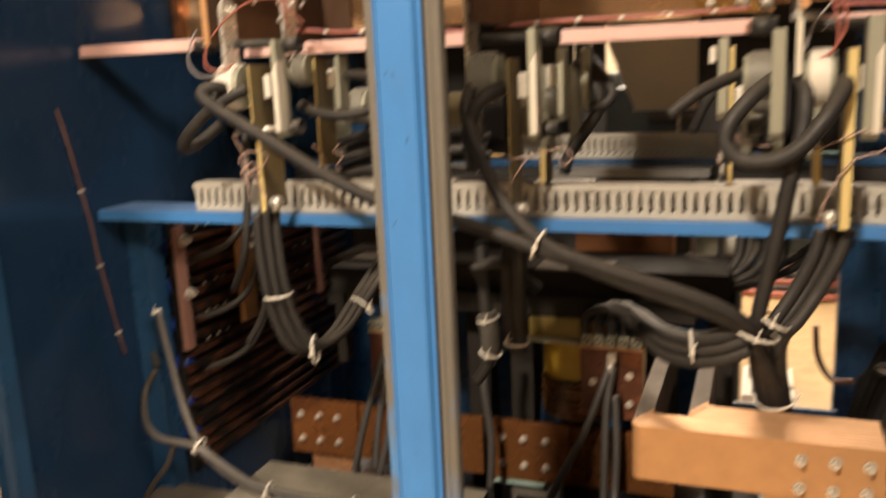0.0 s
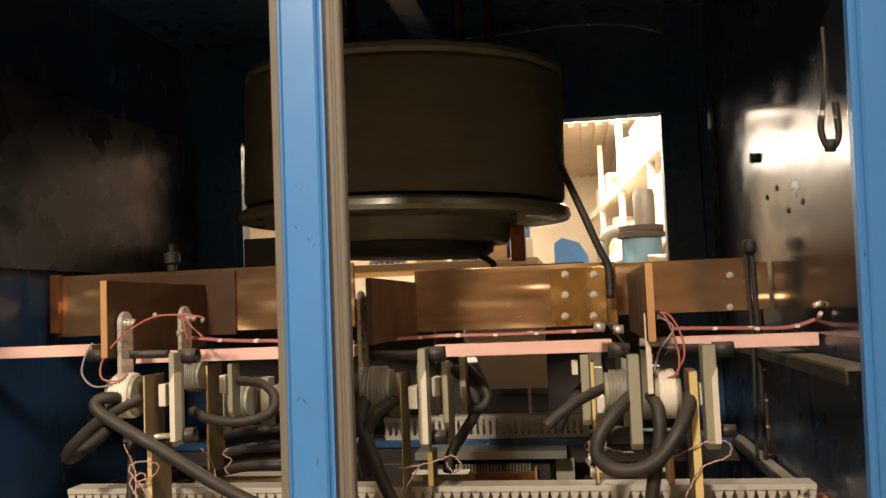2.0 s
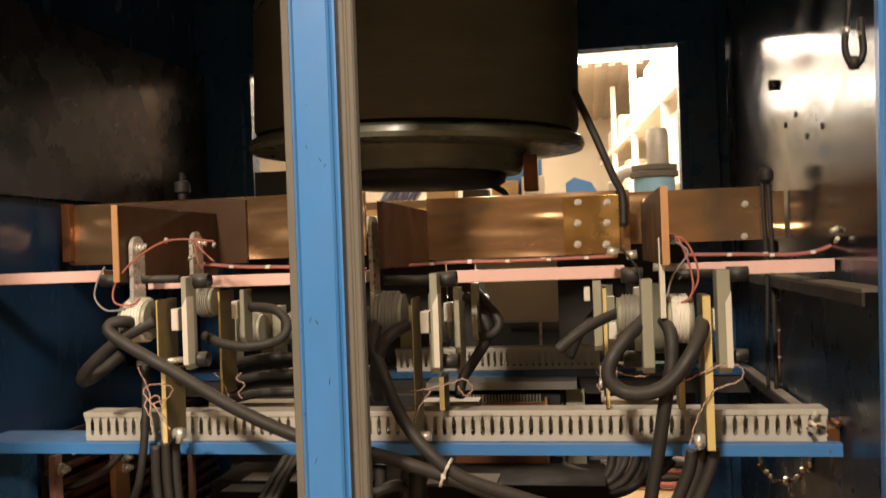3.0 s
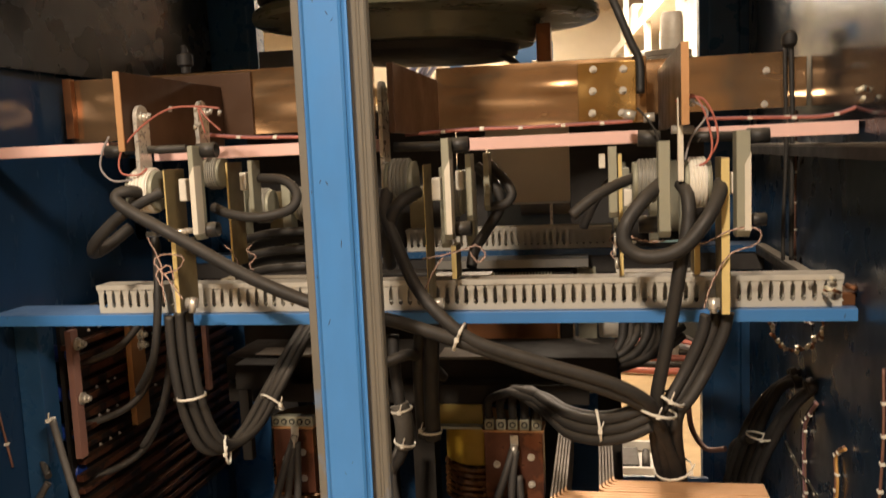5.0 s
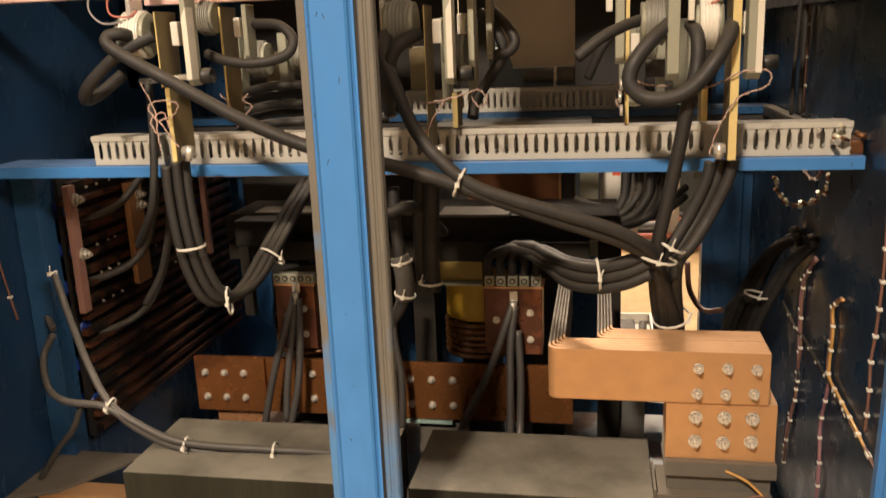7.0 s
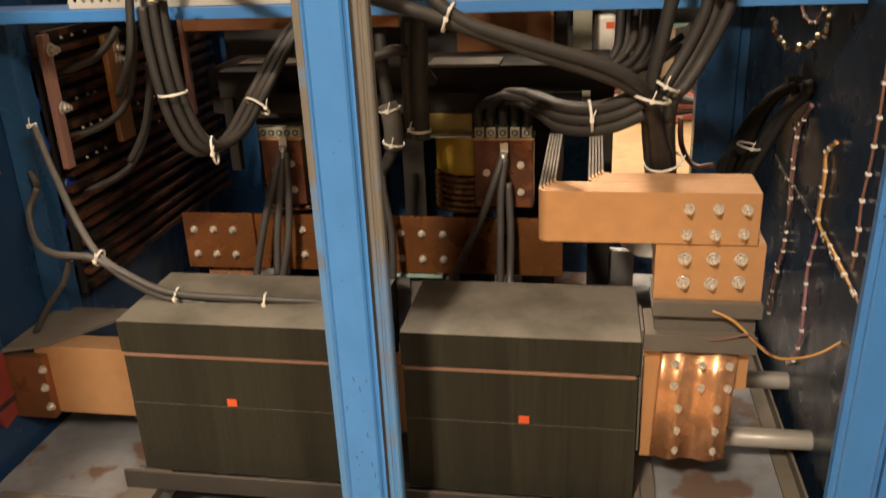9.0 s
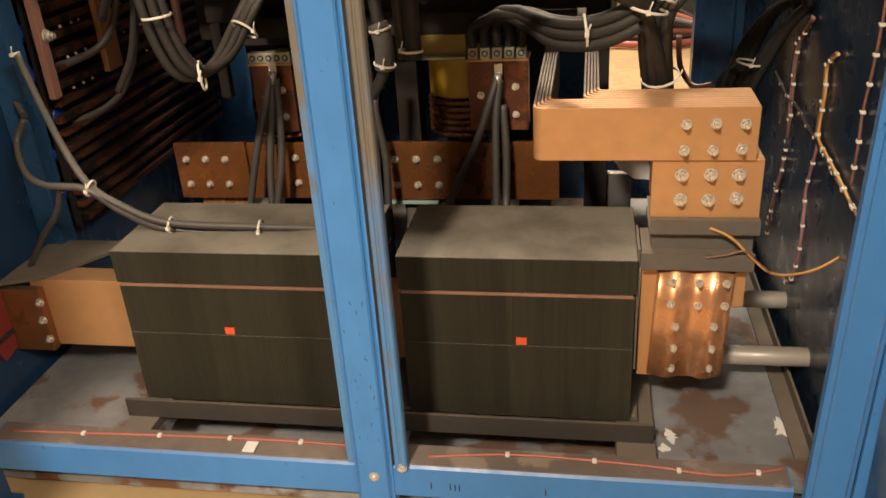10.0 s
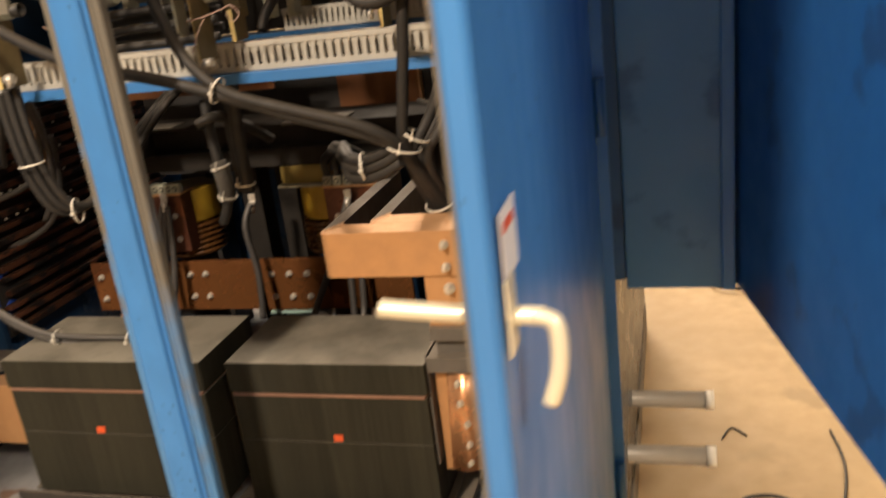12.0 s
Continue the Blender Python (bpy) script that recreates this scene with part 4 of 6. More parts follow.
cable([(-0.974, 1.680, 1.406), (-0.963, 1.660, 1.334), (-0.958, 1.640, 1.251), (-0.978, 1.640, 1.139), (-1.068, 1.720, 1.040)], 0.009)
# through the beam and down on the left
for k in range(4):
    cable([(x + 0.012 * k - 0.02, y + (k % 2) * 0.016, z + 0.004 * k) for x, y, z in [(-0.891, 1.600, 1.238), (-0.892, 1.600, 1.173), (-0.885, 1.600, 1.087), (-0.876, 1.610, 1.010), (-0.858, 1.630, 0.945), (-0.836, 1.670, 0.922), (-0.809, 1.730, 0.941), (-0.790, 1.800, 0.993), (-0.779, 1.880, 1.040), (-0.765, 1.950, 1.087), (-0.748, 2.040, 1.134), (-0.691, 2.060, 1.174)]], 0.0105)
tie((-0.875, 1.600, 1.065), (0.1, 0, -1), 0.029)
tie((-0.831, 1.660, 0.928), (1, 0.3, 0.1), 0.03)
tie((-0.774, 1.790, 0.996), (0.4, 0.6, 0.7), 0.03)
# right bundle sweeping back and down into the clamps of the coil terminal
for k in range(5):
    drop, back = 0.021 * (k % 3), 0.022 * (k // 3)
    nut = -0.31 + (4.5 - k) * 0.029
    cable([(0.070, 1.560 + back, 1.070 - drop), (0.020, 1.570 + back, 1.044 - drop), (-0.033, 1.60 + back, 1.027 - drop), (-0.09, 1.66 + back, 1.020 - drop), (-0.14, 1.76 + back, 1.016 - 0.7 * drop), (-0.18 - 0.008 * k, 1.87, 1.006 - 0.4 * drop), (0.4 * nut - 0.13, 1.955, 0.978 - 0.2 * drop), (nut, 1.999, 0.94), (nut, 2.006, 0.893)], 0.0105)
for k in range(3):
    cable([(x + 0.020 * k - 0.014, y + 0.010 * (k % 2), z + 0.002 * k) for x, y, z in [(0.189, 1.600, 1.233), (0.180, 1.600, 1.192), (0.152, 1.600, 1.127), (0.121, 1.590, 1.075), (0.097, 1.590, 1.041), (0.094, 1.610, 0.990), (0.109, 1.690, 0.880), (0.124, 1.740, 0.748)]], 0.0115)
tie((0.104, 1.575, 1.081), (0.5, 0, 0.9), 0.03)
tie((0.080, 1.560, 1.059), (0.25, 0, 1), 0.036)
tie((-0.028, 1.600, 1.014), (1, 0.1, 0.1), 0.03)
tie((-0.276, 1.485, 1.218), (1, 0, -0.45), 0.026)
tie((0.117, 1.660, 0.909), (0.2, 0.3, -1), 0.036)
# thick black upright hoses behind the middle
for k in range(2):
    cable([(-0.372, 1.720, 1.206), (-0.378, 1.720, 1.120), (-0.382, 1.720, 1.020), (-0.381, 1.720, 0.938)] if k == 0 else [(-0.401, 1.750, 1.188), (-0.410, 1.750, 1.088), (-0.409, 1.750, 0.998), (-0.407, 1.750, 0.934)], 0.017, label="thick black upright cable sleeve", group="cable sleeves", name="cable_sleeve")
tie((-0.385, 1.720, 0.957), (0, 0, 1), 0.022)
cable([(-0.467, 1.750, 1.164), (-0.464, 1.740, 1.090), (-0.455, 1.735, 1.007), (-0.450, 1.735, 0.95), (-0.458, 1.74, 0.90), (-0.49, 1.76, 0.85)], 0.013)
single("taped_joint", hose([(-0.458, 1.735, 1.012), (-0.450, 1.732, 0.985), (-0.447, 1.732, 0.95), (-0.451, 1.735, 0.915)], 0.021, 12), material("grey_tape", (0.10, 0.092, 0.08), 0.7, 0, 0.3, 30, 0.4, dust=0.4), "cable joint wrapped in dusty grey tape", "cable joint")
tie((-0.452, 1.733, 1.0), (0.2, 0, -1), 0.0225)
tie((-0.449, 1.734, 0.925), (-0.2, 0, -1), 0.0225)
cable([(-0.472, 1.700, 1.113), (-0.426, 1.720, 1.127), (-0.402, 1.780, 1.096), (-0.388, 1.900, 1.028)], 0.012)
# dark cables dropping behind the beam and turning aside
random.seed(31)
for k in range(6):
    x, d = 0.045 + 0.019 * k + random.uniform(-0.006, 0.006), random.uniform(-0.012, 0.02)
    cable([(x + random.uniform(-0.01, 0.02), 2.21 + 0.03 * (k % 3), 1.215), (x, 2.20 + 0.03 * (k % 3), 1.10 + d), (x - 0.008, 2.19, 1.05 + d), (x - 0.045, 2.18, 1.005 + d), (x - 0.11, 2.17, 0.985 + 0.6 * d), (x - 0.19, 2.22, 0.995 + 0.4 * d)], random.uniform(0.010, 0.0125))
for k, h in enumerate((1.03, 1.005)):
    cable([(0.20, 2.30, h + 0.03), (0.14, 2.24, h), (0.07, 2.22, h - 0.014), (-0.02, 2.23, h - 0.01), (-0.09, 2.27, h + 0.004)], 0.010)
for k in range(5):
    cable([(x, y + 0.03 * (k % 2), z - 0.022 * k) for x, y, z in [(-0.530, 2.000, 1.379), (-0.653, 1.980, 1.377), (-0.821, 1.960, 1.374), (-0.930, 2.000, 1.347)]], 0.011)

# long grey cable over the left core
cable([(-1.297, 1.720, 0.970), (-1.244, 1.680, 0.870), (-1.172, 1.620, 0.781), (-1.106, 1.580, 0.709), (-1.032, 1.570, 0.663), (-0.934, 1.580, 0.619), (-0.731, 1.600, 0.602), (-0.615, 1.620, 0.590), (-0.505, 1.660, 0.553)], 0.0085, material("grey_rubber", (0.065, 0.06, 0.056), 0.5, 0, 0.2, 14, 0.08, dust=0.6, dust_colour=(0.17, 0.15, 0.12)), "grey rubber cable laid over a core", "grey cables", "grey_cable")
GREYRUB = bpy.data.materials["grey_rubber"]
cable([(-1.309, 1.700, 0.822), (-1.330, 1.680, 0.772), (-1.284, 1.620, 0.721), (-1.213, 1.580, 0.707), (-1.109, 1.570, 0.703), (-1.037, 1.575, 0.647), (-0.944, 1.595, 0.596), (-0.739, 1.615, 0.580), (-0.603, 1.640, 0.566)], 0.0085, GREYRUB, "grey rubber cable laid over a core", "grey cables", "grey_cable")
cable([(-1.194, 1.600, 0.685), (-1.238, 1.620, 0.617), (-1.307, 1.640, 0.545), (-1.401, 1.660, 0.422)], 0.0075, GREYRUB, "grey rubber cable hanging by the wall", "grey cables", "grey_cable")
for t_, p, d in ((1, (-1.104, 1.580, 0.701), (1, 0, -0.4)), (2, (-0.935, 1.588, 0.610), (1, 0.02, -0.1)), (3, (-0.733, 1.605, 0.596), (1, 0.05, 0)), (4, (-1.300, 1.720, 0.970), (0.2, 0, -1))):
    tie(p, d, 0.018 if t_ < 4 else 0.009)

# cables with lugs at the coil terminals
for pts in ([(-0.235, 1.970, 0.832), (-0.256, 1.950, 0.768), (-0.294, 1.930, 0.666), (-0.350, 1.920, 0.550), (-0.376, 1.900, 0.488)], [(-0.230, 1.970, 0.825), (-0.240, 1.950, 0.739), (-0.241, 1.930, 0.645), (-0.241, 1.910, 0.533), (-0.241, 1.900, 0.491)], [(-0.224, 1.970, 0.762), (-0.217, 1.950, 0.652), (-0.218, 1.930, 0.540), (-0.219, 1.900, 0.492)],
            [(-0.796, 1.970, 0.848), (-0.821, 1.950, 0.769), (-0.854, 1.930, 0.655), (-0.880, 1.910, 0.537), (-0.886, 1.900, 0.493)], [(-0.797, 1.970, 0.836), (-0.814, 1.950, 0.709), (-0.824, 1.930, 0.609), (-0.826, 1.910, 0.522)], [(-0.789, 1.970, 0.836), (-0.788, 1.950, 0.709), (-0.795, 1.930, 0.609), (-0.816, 1.910, 0.506)],
            [(-0.519, 1.960, 0.837), (-0.531, 1.930, 0.775), (-0.514, 1.920, 0.646), (-0.514, 1.900, 0.517)]):
    cable(pts, 0.0095, GREYRUB, "grey cable with a bright crimped lug", "lugged cables", "lugged_cable")
for p in [(-0.233, 1.970, 0.840), (-0.795, 1.970, 0.854), (-0.518, 1.970, 0.840)]:
    lug = thing("cable_lug", "bright crimped cable lug", "lug", "cable lugs", at=p)
    part("barrel", cyl((p[0], p[1], p[2]), (p[0] - 0.004, p[1] - 0.004, p[2] - 0.03), 0.0095, 12), STEEL, lug)
    part("palm", box(p[0] - 0.01, p[1] + 0.002, p[2] - 0.004, p[0] + 0.01, p[1] + 0.006, p[2] + 0.022, 0.001), STEEL, lug)

# ---------------------------------------------------------------- coils and lower bus work
for x0, x1, mark in ((-0.31, -0.165, 0), (-0.862, -0.755, 1)):
    t = thing("coil_terminal", "old copper terminal block with clamped strands", "terminal", "coil terminals", at=((x0 + x1) / 2, 2.02, 0.69))
    part("block", box(x0, 1.995, 0.69, x1, 2.06, 0.862, 0.002), OLD_RED, t)
    part("top_plate", box(x0 - 0.003, 1.992, 0.8625, x1 + 0.003, 2.07, 0.868, 0.001), COPPER, t)
    n = 5
    for k in range(n):
        x = x0 + (k + 0.5) * (x1 - x0) / n
        part("clamp_nut", box(x - 0.012, 1.993, 0.8685, x + 0.012, 2.02, 0.895, 0.003), CLAMP, t)
        part("clamp_hole", cyl((x, 1.9935, 0.882), (x, 1.991, 0.882), 0.0078, 14), IRON, t)
        part("clamp_screw", cyl((x, 1.991, 0.882), (x, 1.9895, 0.882), 0.0045, 10), CLAMP, t)
    bolts(t, [(x0 + 0.03, 1.995, 0.78), (x1 - 0.03, 1.995, 0.73), (x1 - 0.03, 1.995, 0.80)], 0.007, 0.01)
for x in (-0.335, -0.815):
    c = thing("winding", "dark enamelled copper winding with yellow paper", "coil", "windings", at=(x, 2.12, 0.66))
    part("paper", lathe([(0.088, 0.76), (0.092, 0.765), (0.092, 0.858), (0.05, 0.86)], (x, 2.12, 0), seg=40), YELLOW, c, "yellow insulation paper")
    for k in range(6):
        z = 0.665 + 0.0165 * k
        part("turn", lathe([(0.06, z - 0.008), (0.094, z - 0.007), (0.098, z), (0.094, z + 0.007), (0.06, z + 0.008)], (x, 2.12, 0), seg=40), ENAMEL, c)
    part("leg", cyl((x, 2.12, 0.166), (x, 2.12, 0.655), 0.055, 24), IRON, c)
yoke = thing("upper_yoke", "dusty dark iron yoke above the windings", "yoke", at=(-0.4, 2.2, 0.97))
part("bar", box(-1.02, 2.08, 0.965, 0.02, 2.3, 1.03, 0.003), YOKE_IRON, yoke)
part("bar", box(-0.99, 2.02, 0.925, -0.05, 2.078, 0.975, 0.003), YOKE_IRON, yoke)
part("edge_plate", box(-0.445, 1.995, 0.868, -0.315, 2.03, 0.874, 0.001), CLAMP, yoke)
part("bracket", box(-0.925, 1.925, 0.985, -0.80, 2.0, 1.05, 0.004), YOKE_IRON, yoke)
part("bracket_plate", box(-0.90, 2.0005, 1.052, -0.74, 2.08, 1.057, 0.001), CORE_GREY, yoke)
part("bracket_leg", box(-0.92, 1.93, 0.80, -0.895, 1.955, 0.9845, 0.002), YOKE_IRON, yoke)
part("rib", box(-0.43, 2.055, 1.0305, -0.25, 2.16, 1.038, 0.002), CORE_GREY, yoke)
for x in (-0.5, -0.62, 0.0):
    part("column", box(x - 0.03, 2.16, 0.166, x + 0.03, 2.24, 0.9645, 0.002), YOKE_IRON, yoke)
part("yellow_pad", box(-0.44, 2.02, 0.868, -0.315, 2.08, 0.924, 0.002), material("dull_yellow_board", (0.22, 0.16, 0.035), 0.6, 0, 0.25, 8, 0.1), yoke, "dull yellow insulating board")
for x0, x1 in ((-1.105, -0.56), (-0.535, -0.09)):
    b = thing("bus_bar", "brown copper bus bar with rows of bolts", "bus bar", "lower bus bars", at=((x0 + x1) / 2, 2.0, 0.505))
    part("bar", box(x0, 1.99, 0.506, x1, 2.004, 0.660, 0.001), COPPER_SATIN, b)
    part("splice", box(x0, 1.978, 0.510, x0 + 0.2, 1.9895, 0.666, 0.001), COPPER_SATIN, b)
    bolts(b, [(x0 + dx, 1.978, z) for dx in (0.03, 0.085, 0.14) for z in (0.55, 0.62)] + ([(x0 + dx, 1.99, z) for dx in (0.33, 0.38) for z in (0.55, 0.62)] if x0 < -1 else []), 0.0075, 0.012)
    part("foot_bracket", box(x0 + 0.04, 2.005, 0.40, x0 + 0.17, 2.04, 0.505, 0.002), COPPER_BRIGHT if x0 < -1 else CORE_GREY, b)
part("tin_edge", box(-0.53, 1.975, 0.497, -0.40, 2.0, 0.5055, 0.001), material("pale_green_tape", (0.35, 0.5, 0.45), 0.4, 0.2, 0.2, 12, 0.05), b, "pale green verdigris edge")
# added dark sheet that keeps the bright hall from showing here
back = single("back_sheet", box(-1.18, 2.72, 0.2, -0.01, 2.735, 0.80, 0.002), BLUE_SHADED, "added dark blue sheet hiding the bright hall behind the windings", "panel")

# bent copper sheets on the right
pack = thing("copper_link", "pack of bent copper sheets bolted to a bar", "bus link", at=(0.08, 1.6, 0.79))



def bent_sheet(x_leg, x_end, y, y_back, z0, z1, t=0.0054, r=0.02, legs=True, ty=0.0112):
    """A copper sheet that runs along the front, then turns back round a radius."""
    out, inn = [], []
    for k in range(7):
        a = math.pi + math.pi / 2 * k / 6
        out.append((x_leg + r + r * math.cos(a), y + r + r * math.sin(a)))
        inn.append((x_leg + r + (r - t) * math.cos(a), y + r + (r - ty) * math.sin(a)))
    if legs:
        return prism([(x_leg, y_back), (x_leg, y + r + 0.012), (x_leg + t, y + r + 0.012), (x_leg + t, y_back)], "Z", z0, z1, 0.001)
    ol = [(x_leg, y + r + 0.0115)] + out + [(x_end, y), (x_end, y + ty)] + inn[::-1] + [(x_leg + t, y + r + 0.0115)]
    return prism(ol, "Z", z0, z1, 0.001)


for k in range(5):
    part("sheet", bent_sheet(-0.122 + 0.0064 * k, 0.283, 1.508 + 0.0125 * k, 2.02, 0.792, 0.894, legs=False), COPPER, pack)
    part("sheet_leg", bent_sheet(-0.122 + 0.0064 * k, 0.283, 1.508 + 0.0125 * k, 2.02, 0.792, 0.894), COPPER_SHADED_DUST, pack)
for k in range(5):
    part("sheet", bent_sheet(-0.030 + 0.0064 * k, 0.283, 1.572 + 0.0115 * k, 1.98, 0.792, 0.894, legs=False), COPPER, pack)
    part("sheet_leg", bent_sheet(-0.030 + 0.0064 * k, 0.283, 1.572 + 0.0115 * k, 1.98, 0.792, 0.894), COPPER_SHADED_DUST, pack)
part("spacer", box(0.13, 1.5175, 0.80, 0.28, 1.62, 0.892), COPPER_OLD, pack)
bolts(pack, [(0.155, 1.507, 0.863), (0.207, 1.507, 0.864), (0.258, 1.507, 0.863), (0.154, 1.507, 0.813), (0.205, 1.507, 0.813), (0.255, 1.507, 0.816)], 0.0075, 0.018)
low = thing("copper_link", "copper plate bolted under the bent sheets", "bus link", at=(0.2, 1.55, 0.56))
part("plate", box(0.10, 1.515, 0.675, 0.300, 1.535, 0.7915, 0.001), COPPER, low)
part("plate", box(0.106, 1.5355, 0.675, 0.300, 1.66, 0.7915, 0.001), COPPER, low)
bolts(low, [(0.154, 1.514, 0.762), (0.206, 1.514, 0.763), (0.256, 1.514, 0.763), (0.154, 1.514, 0.713), (0.205, 1.514, 0.712), (0.255, 1.514, 0.716)], 0.0095, 0.018)
part("clamp_channel", prism([(1.50, 0.645), (1.62, 0.645), (1.62, 0.652), (1.507, 0.652), (1.507, 0.674), (1.62, 0.674), (1.62, 0.6745), (1.50, 0.6745)], "X", 0.10, 0.302), CORE_GREY, low, "dusty grey clamp channel")
part("insulation", box(0.106, 1.522, 0.606, 0.296, 1.63, 0.6445), CORE_GREY, low)
part("clamp_channel", prism([(1.496, 0.570), (1.62, 0.570), (1.62, 0.577), (1.503, 0.577), (1.503, 0.6055), (1.496, 0.6055)], "X", 0.086, 0.298), CORE_GREY, low, "dusty grey clamp channel")
part("filler", box(0.088, 1.5035, 0.5775, 0.295, 1.615, 0.6055), CORE_GREY, low)
part("side_plate", box(0.080, 1.5035, 0.33, 0.0855, 1.62, 0.61, 0.001), CORE_GREY, low)
part("rear_plate", box(0.09, 1.53, 0.30, 0.245, 1.545, 0.569, 0.001), COPPER, low)
part("rear_plate", box(0.245, 1.53, 0.472, 0.292, 1.545, 0.569, 0.001), COPPER, low)


def ribbed(x0, x1, z0, z1, y, n=28):
    """A bright copper connector pressed into shallow ribs along its height."""
    bm = bmesh.new()
    cols = []
    for i in range(n + 1):
        u = i / n
        x = x0 + (x1 - x0) * u
        yy = y - 0.012 * (0.5 - 0.5 * math.cos(2 * math.pi * 2 * u))
        cols.append([bm.verts.new((x - 0.012 * (z1 - z) / (z1 - z0), yy - 0.004 * ((z1 - z) / (z1 - z0)), z)) for z in (z0, (z0 + z1) / 2, z1)])
    backs = [[bm.verts.new((v.co.x, y + 0.012, v.co.z)) for v in c] for c in cols]
    for a, b, c, d in zip(cols, cols[1:], backs, backs[1:]):
        for k in (0, 1):
            bm.faces.new((a[k], b[k], b[k + 1], a[k + 1])).smooth = True
        bm.faces.new((a[0], c[0], d[0], b[0]))
        bm.faces.new((a[2], b[2], d[2], c[2]))
    for c, b in ((cols[0], backs[0]), (cols[-1], backs[-1])):
        for k in (0, 1):
            bm.faces.new((c[k], c[k + 1], b[k + 1], b[k]))
    return bm


con = part("connector", ribbed(0.122, 0.27, 0.315, 0.566, 1.516), COPPER_BRIGHT, low, "shiny ribbed copper connector")
bolts(low, [(0.149, 1.504, 0.540), (0.200, 1.504, 0.539), (0.252, 1.504, 0.539), (0.149, 1.504, 0.490), (0.201, 1.504, 0.488), (0.252, 1.504, 0.489), (0.160, 1.504, 0.438), (0.235, 1.504, 0.440), (0.159, 1.504, 0.386), (0.234, 1.504, 0.388), (0.157, 1.504, 0.338), (0.232, 1.504, 0.341)], 0.0062, 0.012)

# bus entering on the left, behind the core
lb = thing("bus_bar", "orange-brown copper bus bar behind a core", "bus bar", "lower bus bars", at=(-1.2, 1.6, 0.27))
part("bar", box(-1.345, 1.60, 0.272, -0.98, 1.665, 0.455, 0.002), COPPER, lb)
part("bar", box(-1.418, 1.575, 0.268, -1.31, 1.599, 0.438, 0.002), COPPER_OLD, lb)
bolts(lb, [(-1.311, 1.574, 0.407), (-1.317, 1.574, 0.357), (-1.313, 1.574, 0.304)], 0.008, 0.012)
part("top_plate", prism([(-1.40, 1.56), (-1.30, 1.60), (-1.16, 1.80), (-1.40, 1.80)], "Z", 0.4555, 0.463), CORE_GREY, lb)
part("gap_bar", box(-0.474, 1.60, 0.272, -0.403, 1.66, 0.45, 0.001), COPPER, lb)
pad = thing("red_guard", "glossy red plastic cap on the end of a bus bar", "guard", at=(-1.40, 1.53, 0.28))
RED_CAP = material("red_plastic", (0.22, 0.035, 0.028), 0.4, 0, 0.2, 10, 0.05)
part("shell", prism([(1.50, 0.352), (1.51, 0.33), (1.573, 0.33), (1.573, 0.455), (1.53, 0.455), (1.505, 0.43), (1.498, 0.39)], "X", -1.4185, -1.403, 0.006), RED_CAP, pad)
part("band", prism([(1.494, 0.322), (1.572, 0.322), (1.572, 0.3295), (1.494, 0.3295)], "X", -1.4185, -1.402), RUBBER, pad)
part("tail", prism([(1.50, 0.3215), (1.57, 0.3215), (1.57, 0.28), (1.52, 0.268)], "X", -1.4185, -1.404, 0.003), RED_CAP, pad)

# pipes through the side panel
for z, y, x0, x1 in ((0.266, 1.672, 0.14, 0.672), (0.268, 1.925, 0.14, 0.678)):
    p = thing("pipe", "grey plastic pipe through the side panel", "pipe", "pipes", at=(0.4, y, z))
    part("run", pipe_shell((x0, y, z), (x1, y, z), 0.022, 0.003), PIPE, p)
    part("end_cap", cyl((x1, y, z), (x1 + 0.022, y, z), 0.0245), CERAMIC, p, "white end cap")

# bright bent sheet and strut behind the copper link
duct_end = thing("bent_sheet", "bright bent steel sheet on a grey strut", "bracket", at=(0.1, 2.2, 0.17))
part("sheet", prism([(p[0], p[2]) for p in [(0.051, 2.200, 0.534), (0.140, 2.200, 0.548), (0.150, 2.200, 0.479), (0.107, 2.200, 0.482), (0.064, 2.200, 0.511)]], "Y", 2.196, 2.20), WHITE_STEEL, duct_end)
top, low = (0.031, 2.200, 0.494), (0.099, 2.200, 0.397)
part("strut", box(top[0], 2.2005, 0.1665, low[0], 2.23, top[2], 0.003), GALV_STRUT, duct_end)

# ---------------------------------------------------------------- resistor rack on the left wall
random.seed(7)
rack = thing("resistor_rack", "rack of dark copper bars on the side wall", "rack", at=(-1.35, 2.2, 0.55))
for k in range(18):
    z = 0.49 + 0.0385 * k + random.uniform(-0.005, 0.005)
    part("bar", box(-1.352 + random.uniform(0, 0.006), 1.85 + random.uniform(0, 0.03), z, -1.326 + random.uniform(-0.004, 0.001), 2.80, z + random.uniform(0.012, 0.022), 0.002), RACKBAR, rack)
for y, z0, z1, w, m in ((1.832, 0.83, 1.157, 0.03, PINK_STRIP), (2.097, 0.83, 1.12, 0.072, COPPER), (2.55, 0.80, 1.12, 0.022, PINK_STRIP)):
    part("strip", box(-1.3235, y, z0, -1.306, y + w, z1, 0.002), m, rack, "upright copper strip")
for y in (1.94, 1.99, 2.04, 2.25, 2.33, 2.42, 2.50):
    for k in range(5):
        part("bolt", bolt_bm((-1.325, y + random.uniform(-0.012, 0.012), 0.83 + 0.077 * k), 0.0032, 0.005, (1, 0, 0)), STEEL, rack)
for y, z in ((2.13, 1.08), (2.13, 1.05), (1.84, 1.12), (1.84, 0.98)):
    part("bolt", bolt_bm((-1.306, y + 0.015, z), 0.012, 0.02, (1, 0, 0)), STEEL, rack)
